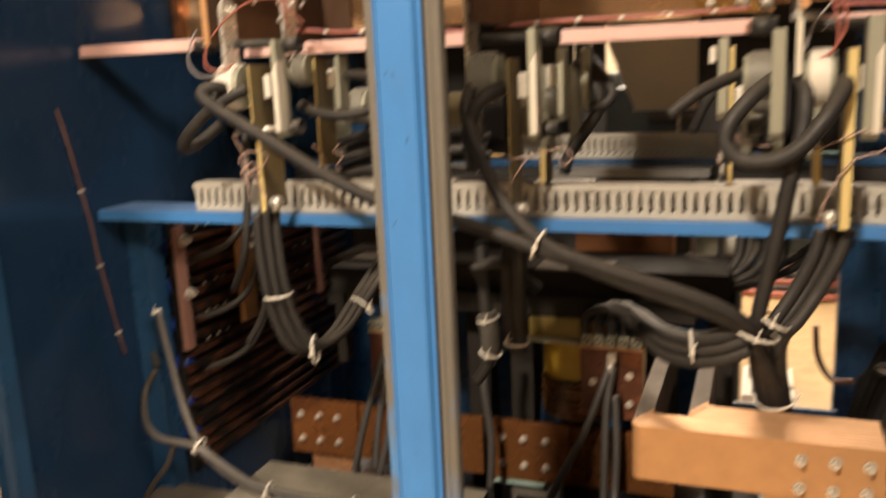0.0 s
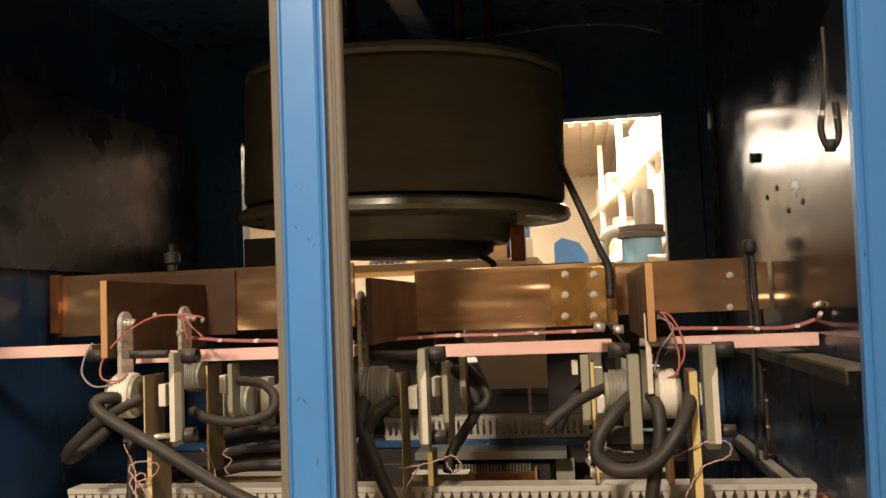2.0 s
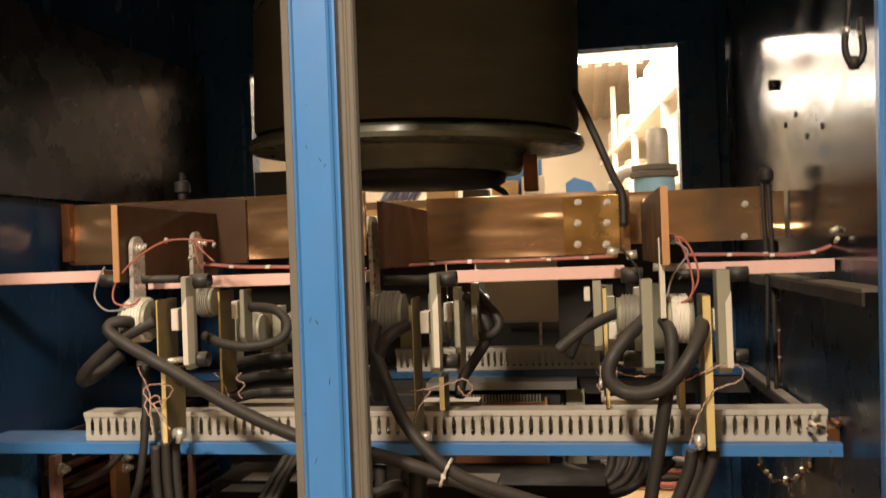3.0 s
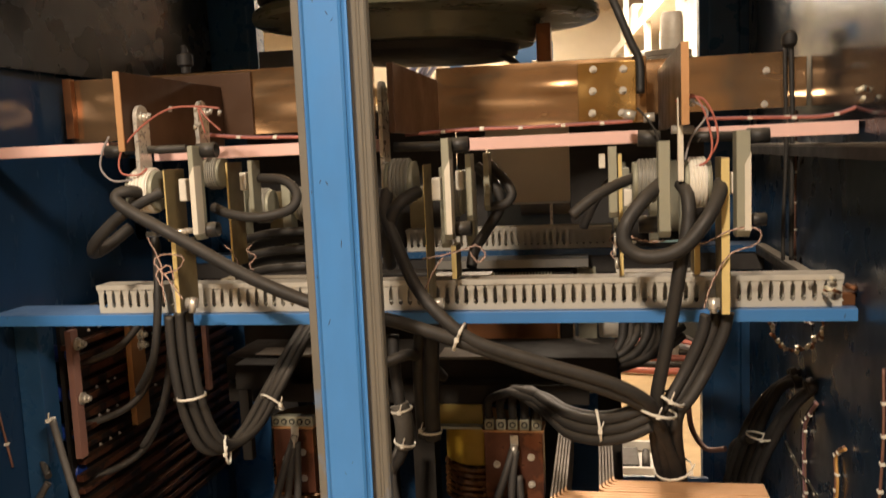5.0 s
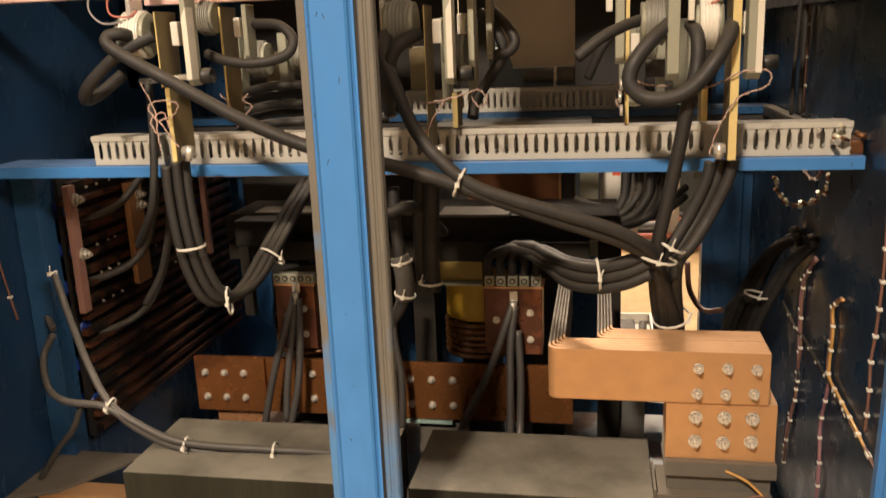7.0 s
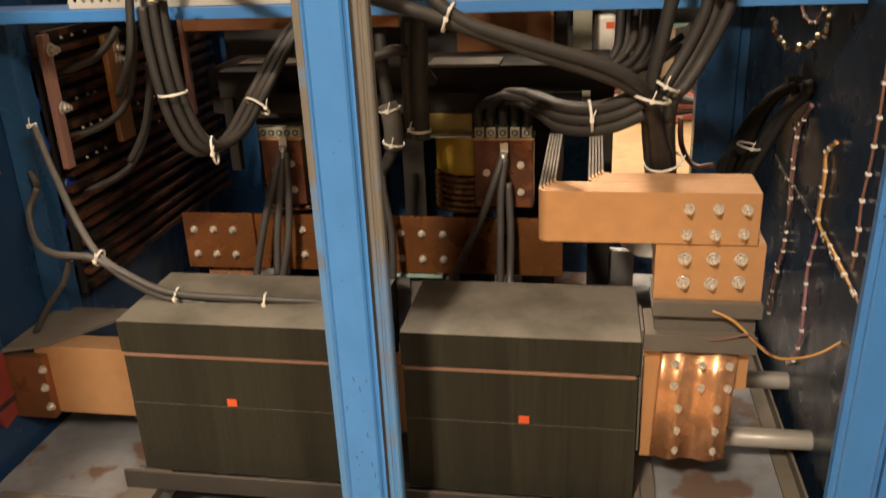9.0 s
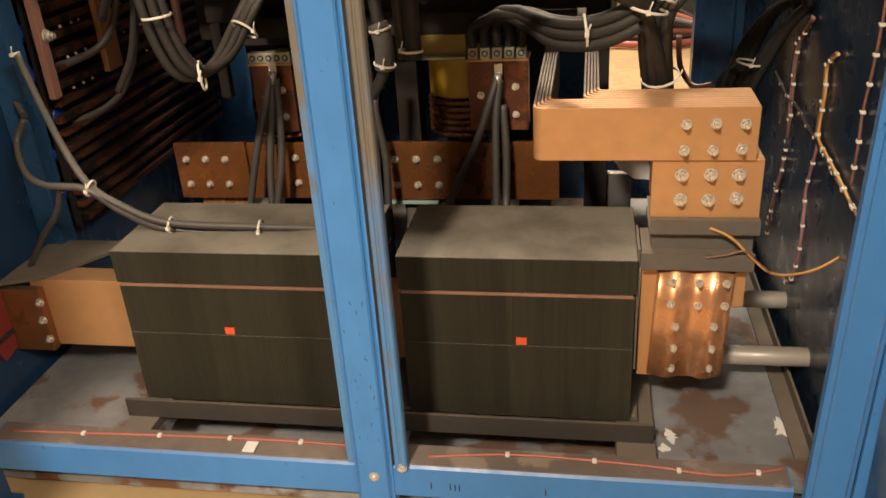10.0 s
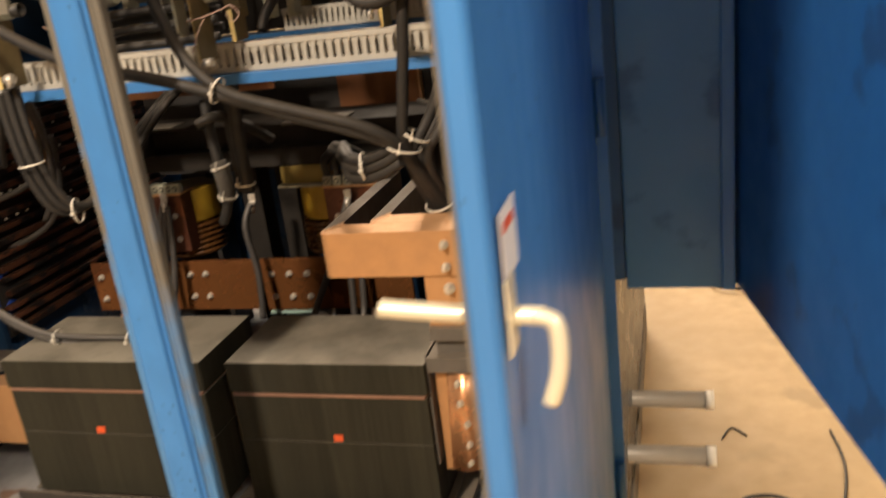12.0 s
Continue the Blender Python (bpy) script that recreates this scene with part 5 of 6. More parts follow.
for k in range(6):
    z = 0.56 + 0.105 * k
    part("insulator", cyl((-1.418, 1.90, z), (-1.356, 1.90, z), 0.022, 14), BLUEPLASTIC, rack, "blue insulator")
    part("insulator", cyl((-1.418, 2.6, z), (-1.356, 2.6, z), 0.022, 14), BLUEPLASTIC, rack)
part("backing", box(-1.372, 1.87, 0.47, -1.361, 2.82, 1.19), IRON, rack)
part("rack_post", box(-1.418, 1.775, 0.45, -1.355, 1.835, 1.19, 0.003), BLUE_SHADED, rack, "blue rack upright, darkened as in shade")
for pts in ([(-1.391, 1.920, 1.040), (-1.327, 1.950, 1.056), (-1.272, 2.000, 1.084), (-1.236, 2.050, 1.143)], [(-1.399, 1.920, 0.879), (-1.317, 1.950, 0.895), (-1.260, 2.000, 0.921), (-1.218, 2.020, 0.979), (-1.176, 2.000, 1.076), (-1.107, 1.900, 1.168)], [(-1.239, 2.000, 0.802), (-1.182, 2.000, 0.890), (-1.117, 1.950, 1.012), (-1.039, 1.850, 1.135), (-0.971, 1.750, 1.207)], [(-1.382, 1.950, 0.727), (-1.299, 2.000, 0.752), (-1.254, 2.050, 0.793), (-1.193, 2.050, 0.908), (-1.137, 2.000, 1.061)]):
    cable(pts, 0.0095, GREYRUB, "grey cable looped to the resistor rack", "rack cables", "rack_cable")
cable([(-1.344, 1.750, 0.817), (-1.393, 1.800, 0.857), (-1.412, 1.860, 0.958), (-1.411, 1.900, 1.037)], 0.009, GREYRUB, "grey cable looped to the resistor rack", "rack cables", "rack_cable")

# ---------------------------------------------------------------- wires on the side walls and sill
def loom(pts, r, mat, label, clip=0.09, name="wire_loom"):
    """A wire run with its clips."""
    w = thing(name, label, "wire", "wire runs", at=pts[0])
    part("wire", hose(pts, r, 6), mat, w)
    line = smooth_line(pts, 10)
    gone = 0.0
    for a, b in zip(line, line[1:]):
        gone += (b - a).length
        if gone > clip:
            gone = 0.0
            part("clip", box(b.x - 0.0045, b.y - 0.0055, b.z - 0.003, b.x + 0.0045, b.y + 0.0055, b.z + 0.003, 0.001), TIE, w)
    return w


loom([(-1.30, 1.345, 0.2035), (-1.1, 1.35, 0.2055), (-0.9, 1.36, 0.204), (-0.66, 1.362, 0.2055), (-0.48, 1.36, 0.204)], 0.0028, RED, "thin red wire clipped along the sill", 0.16)
loom([(-0.335, 1.34, 0.204), (-0.15, 1.36, 0.2055), (0.1, 1.35, 0.205), (0.25, 1.335, 0.205), (0.37, 1.365, 0.205)], 0.0028, RED, "thin red wire clipped along the sill", 0.15)


single("paper_tag", box(-0.735, 1.318, 0.2062, -0.708, 1.352, 0.2075), PAPER, "small white paper tag on the sill wire", "tag")


def on_right(*yz):
    return [(XR - 0.008, y, z) for y, z in yz]


for k in range(3):
    loom(on_right((1.97 + 0.01 * k, 0.95), (2.075 + 0.012 * k, 0.865), (2.085 + 0.014 * k, 0.78), (2.07 + 0.016 * k, 0.69), (2.085 - 0.004 * k, 0.62), (2.09 + 0.008 * k, 0.55), (2.15 + 0.01 * k, 0.43), (2.17, 0.33)), 0.0032, (BROWNWIRE, MAUVE, RUBBER)[k], "brown wire run clipped to the side panel", 0.07 + 0.03 * k)
for k in range(2):
    loom(on_right((1.745 + 0.012 * k, 0.925), (1.81 + 0.01 * k, 0.885), (1.80 + 0.014 * k, 0.83), (1.81 + 0.012 * k, 0.76), (1.80 + 0.01 * k, 0.73), (1.72, 0.722 - 0.008 * k), (1.61, 0.712 - 0.008 * k), (1.54, 0.702), (1.44, 0.69)), 0.0034, (ORANGE, BROWNWIRE)[k], "orange wire clipped to the side panel", 0.055 + 0.02 * k)
loom(on_right((1.80, 0.722), (1.82, 0.67), (1.845, 0.60), (1.835, 0.54), (1.83, 0.45), (1.86, 0.37), (1.90, 0.33), (1.95, 0.32)), 0.0042, MAUVE, "mauve wire run clipped to the side panel", 0.05)
loom(on_right((2.30, 0.745), (2.15, 0.728), (2.02, 0.732), (1.90, 0.722), (1.81, 0.722), (1.64, 0.708)), 0.0042, RUBBER, "black wire run clipped to the side panel", 0.07)
loom(on_right((1.525, 1.15), (1.52, 1.04), (1.53, 0.94), (1.545, 0.87), (1.54, 0.81), (1.545, 0.73)), 0.003, BROWNWIRE, "reddish wire clipped to the side panel", 0.05)
loom(on_right((2.2, 1.62), (2.2, 1.3), (2.19, 1.15), (2.05, 1.12), (1.95, 1.18), (1.9, 1.24)), 0.004, BROWNWIRE, "brown wire run clipped to the side panel", 0.05)
single("sensor_wire", hose([(0.210, 1.498, 0.661), (0.249, 1.490, 0.645), (0.289, 1.490, 0.605), (0.325, 1.500, 0.569), (0.366, 1.520, 0.552), (0.425, 1.550, 0.550), (0.482, 1.580, 0.570)], 0.0026, 8), ORANGE, "yellow-orange sensor wire in a slack loop", "wire")
single("sensor_wire", hose([(0.207, 1.494, 0.600), (0.242, 1.490, 0.608), (0.277, 1.488, 0.618), (0.300, 1.492, 0.595), (0.328, 1.500, 0.567)], 0.0026, 8), BROWNWIRE, "brown sensor wire beside the orange one", "wire")
XLW = XL + 0.006
loom([(XLW, 1.60, 1.47), (XLW, 1.62, 1.40), (XLW, 1.66, 1.2), (XLW, 1.67, 1.12), (XLW, 1.70, 0.95), (XLW, 1.72, 0.85)], 0.003, BROWNWIRE, "thin brown wire clipped to the side wall", 0.18)
# black bundle on the right wall
for k in range(5):
    a, b = divmod(k, 3)
    end = (XR + 0.004, 2.20 - 0.17 * a - 0.028 * b, 0.955 + 0.02 * a + 0.012 * (b % 2))
    start = (0.30 + 0.016 * k, 2.28 - 0.012 * k, 0.60 + 0.004 * k)
    cable([start, (0.325 + 0.014 * k, 2.27 - 0.014 * k, 0.70), (0.365 + 0.012 * k, 2.25 - 0.02 * k - 0.03 * a, 0.82 + 0.008 * b), (0.415 + 0.006 * k, 2.22 - 0.022 * k - 0.06 * a, 0.91 + 0.01 * b), end], 0.0125, label="black cable bundle at the side panel", group="side cables", name="side_cable")
    single("cable_gland", cyl((XR - 0.022, end[1], end[2] - 0.004), (XR - 0.007, end[1], end[2]), 0.017, 14), IRON, "dark gland where a cable enters the side panel", "gland", "cable glands")
tie((0.371, 2.170, 0.803), (0.2, 0, 1), 0.03)
cable([(0.333, 2.400, 0.609), (0.338, 2.350, 0.711), (0.356, 2.200, 0.785)], 0.013, label="black cable bundle at the side panel", group="side cables", name="side_cable")
single("red_cable_tail", hose([(0.231, 2.500, 0.799), (0.240, 2.500, 0.712), (0.274, 2.450, 0.667), (0.322, 2.400, 0.685)], 0.008, 8), BROWNWIRE, "reddish brown cable tail", "cable")

# red wires on the pink boards
for pts in ([(-0.853, 1.710, 1.613), (-0.754, 1.710, 1.603), (-0.650, 1.710, 1.599), (-0.523, 1.710, 1.592), (-0.473, 1.710, 1.589)], [(-0.410, 1.710, 1.592), (-0.288, 1.710, 1.597), (-0.157, 1.710, 1.596), (-0.040, 1.710, 1.597), (0.052, 1.710, 1.598)], [(0.186, 1.710, 1.596), (0.296, 1.710, 1.593), (0.403, 1.710, 1.590), (0.457, 1.710, 1.601), (0.487, 1.710, 1.619), (0.511, 1.710, 1.635)]):
    loom([(x, y, z + 0.002) for x, y, z in pts], 0.0028, RED, "dusty red wire tied along a pink board", 0.075)
    loom([(x, y + 0.006, z + 0.004) for x, y, z in pts], 0.0028, MAUVE, "mauve wire tied along a pink board", 0.15)
for pts, m in (([(-0.742, 1.550, 1.660), (-0.790, 1.550, 1.666), (-0.848, 1.550, 1.664), (-0.904, 1.550, 1.637), (-0.949, 1.550, 1.598), (-0.966, 1.550, 1.564), (-0.960, 1.550, 1.541), (-0.931, 1.560, 1.537), (-0.923, 1.580, 1.549)], RED), ([(-0.989, 1.560, 1.616), (-1.006, 1.560, 1.588), (-1.013, 1.560, 1.553), (-0.988, 1.560, 1.527), (-0.944, 1.560, 1.528)], GREYWIRE), ([(-0.766, 1.600, 1.619), (-0.793, 1.600, 1.644), (-0.811, 1.600, 1.668), (-0.800, 1.600, 1.615)], RED), ([(0.121, 1.560, 1.628), (0.152, 1.560, 1.637), (0.171, 1.560, 1.605), (0.183, 1.560, 1.553), (0.177, 1.560, 1.522), (0.157, 1.570, 1.511)], RED), ([(0.136, 1.560, 1.633), (0.167, 1.560, 1.631), (0.188, 1.560, 1.594), (0.192, 1.560, 1.552), (0.172, 1.570, 1.515)], RED), ([(0.151, 1.560, 1.627), (0.176, 1.560, 1.605), (0.148, 1.560, 1.564), (0.136, 1.560, 1.523)], GREYWIRE), ([(0.053, 1.550, 1.620), (0.082, 1.550, 1.582), (0.095, 1.550, 1.535), (0.104, 1.550, 1.514)], RUBBER)):
    single("signal_wire", hose(pts, 0.0021, 6), m, "thin coloured signal wire in a loop", "wire", "signal wires")
for pts in ([(-0.852, 1.550, 1.283), (-0.879, 1.550, 1.324), (-0.907, 1.550, 1.359), (-0.886, 1.550, 1.375), (-0.844, 1.550, 1.369), (-0.855, 1.550, 1.346), (-0.890, 1.550, 1.335)], [(-0.917, 1.550, 1.410), (-0.894, 1.550, 1.358), (-0.893, 1.550, 1.312), (-0.890, 1.550, 1.278)], [(-0.893, 1.550, 1.307), (-0.905, 1.550, 1.336), (-0.876, 1.550, 1.352), (-0.867, 1.550, 1.323)], [(-0.352, 1.550, 1.356), (-0.311, 1.550, 1.362), (-0.267, 1.550, 1.373), (-0.246, 1.550, 1.379), (-0.230, 1.550, 1.361), (-0.245, 1.550, 1.347), (-0.259, 1.550, 1.365)],
            [(0.127, 1.550, 1.366), (0.170, 1.550, 1.375), (0.209, 1.550, 1.394), (0.246, 1.550, 1.400), (0.264, 1.550, 1.390), (0.256, 1.550, 1.370), (0.218, 1.550, 1.356), (0.199, 1.550, 1.336), (0.178, 1.550, 1.296), (0.166, 1.550, 1.255)], [(0.033, 1.600, 1.397), (0.045, 1.600, 1.381), (0.076, 1.600, 1.373), (0.101, 1.600, 1.374)], [(0.012, 1.700, 1.378), (0.003, 1.700, 1.367), (0.016, 1.700, 1.353), (0.005, 1.700, 1.339), (0.016, 1.700, 1.324)], [(-0.759, 1.700, 1.374), (-0.771, 1.700, 1.362), (-0.752, 1.700, 1.349), (-0.767, 1.700, 1.331), (-0.759, 1.700, 1.319)], [(-0.822, 1.700, 1.375), (-0.804, 1.700, 1.357), (-0.793, 1.700, 1.332), (-0.788, 1.700, 1.307)], [(-0.352, 1.550, 1.293), (-0.328, 1.550, 1.336), (-0.311, 1.550, 1.357)]):
    w = thing("twisted_wire", "pale and brown gate wires twisted together", "wire", "gate wires", at=pts[0])
    line = smooth_line(pts, 9)
    for s, m in ((0, TWIST), (math.pi, BROWNWIRE)):
        part("strand", hose([p + 0.0011 * Vector((math.cos(1.3 * i + s), 0, math.sin(1.3 * i + s))) for i, p in enumerate(line)], 0.001, 5, 2), m, w)
single("terminal_strip", box(0.42, 1.70, 1.228, 0.465, 1.80, 1.255, 0.003), COPPER_OLD, "small brown terminal strip with wires", "terminal")

loom([(-0.75, Y1 - 0.004, 2.60), (-0.5, Y1 - 0.004, 2.615), (-0.3, Y1 - 0.004, 2.60), (0.0, Y1 - 0.004, 2.615), (0.2, Y1 - 0.004, 2.60), (0.34, Y1 - 0.004, 2.56)], 0.0035, GREYWIRE, "thin grey wire clipped under the roof", 0.2)
# hook on a cord near the right wall
hk = thing("hanging_hook", "black hook on a thin cord", "hook", at=(0.42, 1.40, 1.95))
part("cord", hose([(0.426, 1.400, 2.099), (0.426, 1.400, 2.043), (0.420, 1.400, 1.978), (0.415, 1.400, 1.950)], 0.0035, 6), RUBBER, hk)
part("loop", hose([(0.415, 1.400, 1.950), (0.413, 1.400, 1.927), (0.419, 1.400, 1.903), (0.430, 1.400, 1.898), (0.440, 1.400, 1.916), (0.439, 1.400, 1.948), (0.438, 1.400, 1.972)], 0.0055, 8), RUBBER, hk)
part("weight", cyl((0.427, 1.400, 1.910), (0.425, 1.400, 1.891), 0.009, 12), IRON, hk)
part("grip", cyl((0.417, 1.400, 1.959), (0.416, 1.400, 1.945), 0.005, 10), STEEL, hk)
part("grip", cyl((0.439, 1.400, 1.958), (0.438, 1.400, 1.944), 0.005, 10), STEEL, hk)

# fittings on the galvanised panel
wf = thing("panel_fitting", "small black latch and bolt holes on the side panel", "latch", at=(XR, 2.1, 2.0))
part("latch", box(XR - 0.016, 2.11, 1.997, XR - 0.006, 2.18, 2.007, 0.002), IRON, wf)
part("latch_knob", cyl((XR - 0.02, 2.145, 2.002), (XR - 0.006, 2.145, 2.002), 0.013, 14), IRON, wf)
for y, z in ((1.86, 1.84), (1.74, 1.845), (1.95, 1.90), (2.05, 1.89)):
    part("bolt_hole", cyl((XR - 0.0085, y, z), (XR - 0.0062, y, z), 0.0065, 12), IRON, wf)
single("small_valve", lathe([(0.006, 0), (0.012, 0.005), (0.012, 0.02), (0.02, 0.025), (0.02, 0.05), (0.008, 0.055), (0.008, 0.075)], (-1.045, 2.028, 1.779), seg=16), IRON, "small dark valve on the bus bar", "valve")

# connector tangles at the right-hand end of the beam and the pink board
random.seed(11)
for base, n in (((0.40, 1.70, 1.262), 14), ((0.475, 1.660, 1.623), 9)):
    tg = thing("wire_connectors", "tangle of small brassy wire connectors", "connector", "wire connectors", at=base)
    for k in range(n):
        p = Vector(base) + Vector((random.uniform(-0.03, 0.05), random.uniform(-0.03, 0.03), random.uniform(-0.012, 0.02)))
        q = p + Vector((random.uniform(-0.02, 0.02), random.uniform(-0.02, 0.01), random.uniform(-0.008, 0.012)))
        part("ferrule", cyl(p, q, random.uniform(0.003, 0.006), 8), random.choice((STEEL, BRASS, COPPER_OLD)), tg)
# flakes of white paint on the pan
for k, (x, y, s) in enumerate(((0.168, 1.50, 1.5), (0.40, 1.55, 1.8), (0.15, 1.455, 1.0))):
    n = 15
    ring_ = [(x + s * random.uniform(0.003, 0.016) * math.cos(6.283 * i / n), y + s * random.uniform(0.005, 0.024) * math.sin(6.283 * i / n)) for i in range(n)]
    single("paint_flake", prism(ring_, "Z", 0.1653, 0.1662), PAPER, "ragged flake of white paint on the pan", "flake", "paint flakes")
# a hanging string of connectors under the beam by the right wall
cs = thing("connector_string", "hanging string of brown wire connectors", "wire", "wire connectors", at=(0.42, 1.8, 1.1))
arc = [(0.358, 1.950, 1.144), (0.365, 1.950, 1.111), (0.386, 1.950, 1.086), (0.416, 1.950, 1.079), (0.446, 1.950, 1.094), (0.465, 1.950, 1.124), (0.474, 1.950, 1.146)]
part("wire", hose(arc, 0.004, 6), BROWNWIRE, cs)
for k, p in enumerate(smooth_line(arc, 4)):
    q = p + Vector((random.uniform(-0.012, 0.012), -0.004, random.uniform(-0.012, 0.012)))
    part("ferrule", cyl(p, q, 0.0045, 8), (STEEL, COPPER_OLD, BRASS)[k % 3], cs)
# screws and small fittings among the stacks
for k, p in enumerate([(-0.821, 1.600, 1.625), (-0.812, 1.600, 1.629), (-0.948, 1.600, 1.656), (-0.921, 1.600, 1.652), (-0.873, 1.600, 1.663), (-0.818, 1.600, 1.660), (-0.786, 1.600, 1.654), (-0.767, 1.600, 1.650)]):
    single("wire_joint", cyl(p, (p[0] + 0.004, p[1] - 0.004, p[2] + 0.008), 0.004, 8), STEEL, "small bright wire joint on the loop", "joint", "wire joints")
for pts in ([(0.010, 1.600, 1.374), (0.012, 1.600, 1.366)], [(0.008, 1.600, 1.350), (0.010, 1.600, 1.342)], [(0.011, 1.600, 1.325), (0.013, 1.600, 1.318)]):
    single("clip_ring", pipe_shell((pts[0][0], 1.66, pts[0][2]), (pts[0][0] + 0.006, 1.66, pts[0][2]), 0.011, 0.003, 14), STEEL, "steel hose clip ring beside a board", "clip", "clip rings")

# ---------------------------------------------------------------- what stands behind the cabinet
cream = thing("cream_cover", "cream sheet metal cover on a thin leg behind the cabinet", "cover", at=(-0.2, 3.0, 0))
CREAM_LIGHT = material("cream_hood_paint", (0.88, 0.73, 0.53), 0.55, 0, 0.08, 5, 0.04)
part("sheet", prism([(-0.50, 1.80), (-0.01, 1.80), (-0.142, 1.366), (-0.325, 1.366)], "Y", 3.0, 3.015), CREAM_LIGHT, cream)
part("edge", prism([(-0.01, 1.80), (0.035, 1.80), (-0.114, 1.366), (-0.142, 1.366)], "Y", 2.996, 3.03), CREAM_LIGHT, cream)
part("lip", box(-0.327, 2.99, 1.359, -0.116, 3.02, 1.3655, 0.001), WHITE_STEEL, cream)
part("leg", box(-0.186, 3.0, 0.0, -0.176, 3.01, 1.3585), STEEL, cream)
# added dark filler, put where the rear is only dim
single("rear_sheet", box(-0.469, 2.736, 1.2455, -0.375, 2.745, 1.70), IRON, "added dark sheet hiding the bright hall beside the opening", "panel")
# added dark box, a backdrop for the dim space behind the cabinet
dark = thing("dark_backdrop", "added dark blue-grey backdrop box for the dim space behind", "machine", at=(-0.4, 3.8, 0))
part("housing", box(-0.95, 3.55, 0.0, 0.02, 3.9, 1.42, 0.01), material("backdrop_paint", (0.05, 0.062, 0.07), 0.5, 0.2, 0.25, 5, 0.1), dark)
part("motor", cyl((-0.33, 3.50, 1.33), (-0.13, 3.50, 1.33), 0.05, 20), IRON, dark)
part("ledge", box(-0.70, 3.44, 1.10, -0.06, 3.549, 1.13, 0.004), GALV_STRUT, dark)
# second added backdrop, darkening the far view through the rear
far = thing("dark_backdrop", "added dark backdrop box across the hall", "machine", at=(0.2, 6.8, 0))
part("housing", box(-1.2, 6.62, 0.0, 1.25, 7.0, 1.45, 0.015), bpy.data.materials["backdrop_paint"], far)
for k in range(5):
    part("louvre", box(-1.0 + 0.42 * k, 6.608, 0.35, -0.68 + 0.42 * k, 6.6195, 0.95, 0.004), IRON, far)
rs = thing("rear_tray", "bright scuffed steel strip along the rear beam", "strip", at=(-0.2, 2.5, 1.2))
part("strip", box(-0.50, 2.47, 1.222, -0.05, 2.5845, 1.228, 0.001), GALV_STRUT, rs)
part("lip", box(-0.50, 2.466, 1.205, -0.05, 2.4695, 1.2285), GALV_STRUT, rs)

VX, VY = 0.47, 6.0
vessel = thing("filter_vessel", "light blue filter vessel with a grey top", "vessel", at=(VX, VY, 0))
part("tank", lathe([(0.12, 0.6), (0.14, 0.62), (0.14, 2.06), (0.13, 2.08)], (VX, VY, 0)), material("pale_blue_paint", (0.22, 0.42, 0.55), 0.5, 0, 0.1, 6, 0.05), vessel)
part("flange", lathe([(0.15, 2.08), (0.165, 2.085), (0.165, 2.12), (0.15, 2.125), (0.158, 2.13), (0.158, 2.165), (0.08, 2.17)], (VX, VY, 0)), CORE_GREY, vessel)
part("motor", lathe([(0.07, 2.17), (0.075, 2.18), (0.075, 2.38), (0.065, 2.42)], (VX + 0.03, VY, 0), seg=28), PIPE, vessel)
part("elbow", hose([(VX - 0.12, VY, 2.13), (VX - 0.2, VY, 2.13), (VX - 0.26, VY, 2.06), (VX - 0.27, VY, 1.85), (VX - 0.27, VY, 0.0)], 0.045, 14), PIPE, vessel)
part("stand", lathe([(0.16, 0.0), (0.16, 0.02), (0.05, 0.03), (0.05, 0.58), (0.12, 0.6)], (VX, VY, 0), seg=24), PIPE, vessel)
part("valve_body", cyl((VX + 0.02, VY - 0.19, 1.93), (VX + 0.2, VY - 0.19, 1.93), 0.025, 14), STEEL, vessel)
part("valve_neck", cyl((VX + 0.05, VY - 0.19, 1.93), (VX + 0.05, VY - 0.13, 1.93), 0.025, 14), STEEL, vessel)

hop = thing("blue_hopper", "blue sheet metal hopper", "hopper", at=(-0.03, 6.2, 0))
part("panel", prism([(-0.14, 1.6), (0.10, 1.6), (0.10, 1.98), (0.04, 2.08), (-0.08, 2.12), (-0.14, 2.08)], "Y", 6.1, 6.5), BLUE, hop)
part("leg", box(-0.12, 6.2, 0, -0.06, 6.3, 1.6), BLUE_MID, hop)
part("leg", box(0.02, 6.2, 0, 0.08, 6.3, 1.6), BLUE_MID, hop)

table = thing("work_bench", "tall cluttered wooden shelf bench behind the cabinet", "bench", at=(-0.6, 4.5, 0))
part("top", box(-1.6, 4.2, 1.85, -0.18, 4.9, 1.89, 0.004), WOOD, table)
for x in (-1.52, -0.26):
    for y in (4.26, 4.82):
        part("leg", box(x - 0.03, y - 0.03, 0, x + 0.03, y + 0.03, 1.85), WOOD, table)
part("lower_shelf", box(-1.48, 4.3, 0.9, -0.3, 4.8, 0.93, 0.003), WOOD, table)
for k in range(7):
    x = -1.10 + 0.03 * k
    single("blue_hose", hose([(x, 4.45, 1.905), (x + 0.05, 4.43, 1.97), (x + 0.12 - 0.06 * (k % 2), 4.4, 2.06), (x + 0.06 - 0.10 * (k % 3), 4.42, 2.16), (x - 0.06, 4.5, 2.23)], 0.013, 8), BLUEHOSE, "light blue hose coiled on the bench", "hose", "blue hoses")
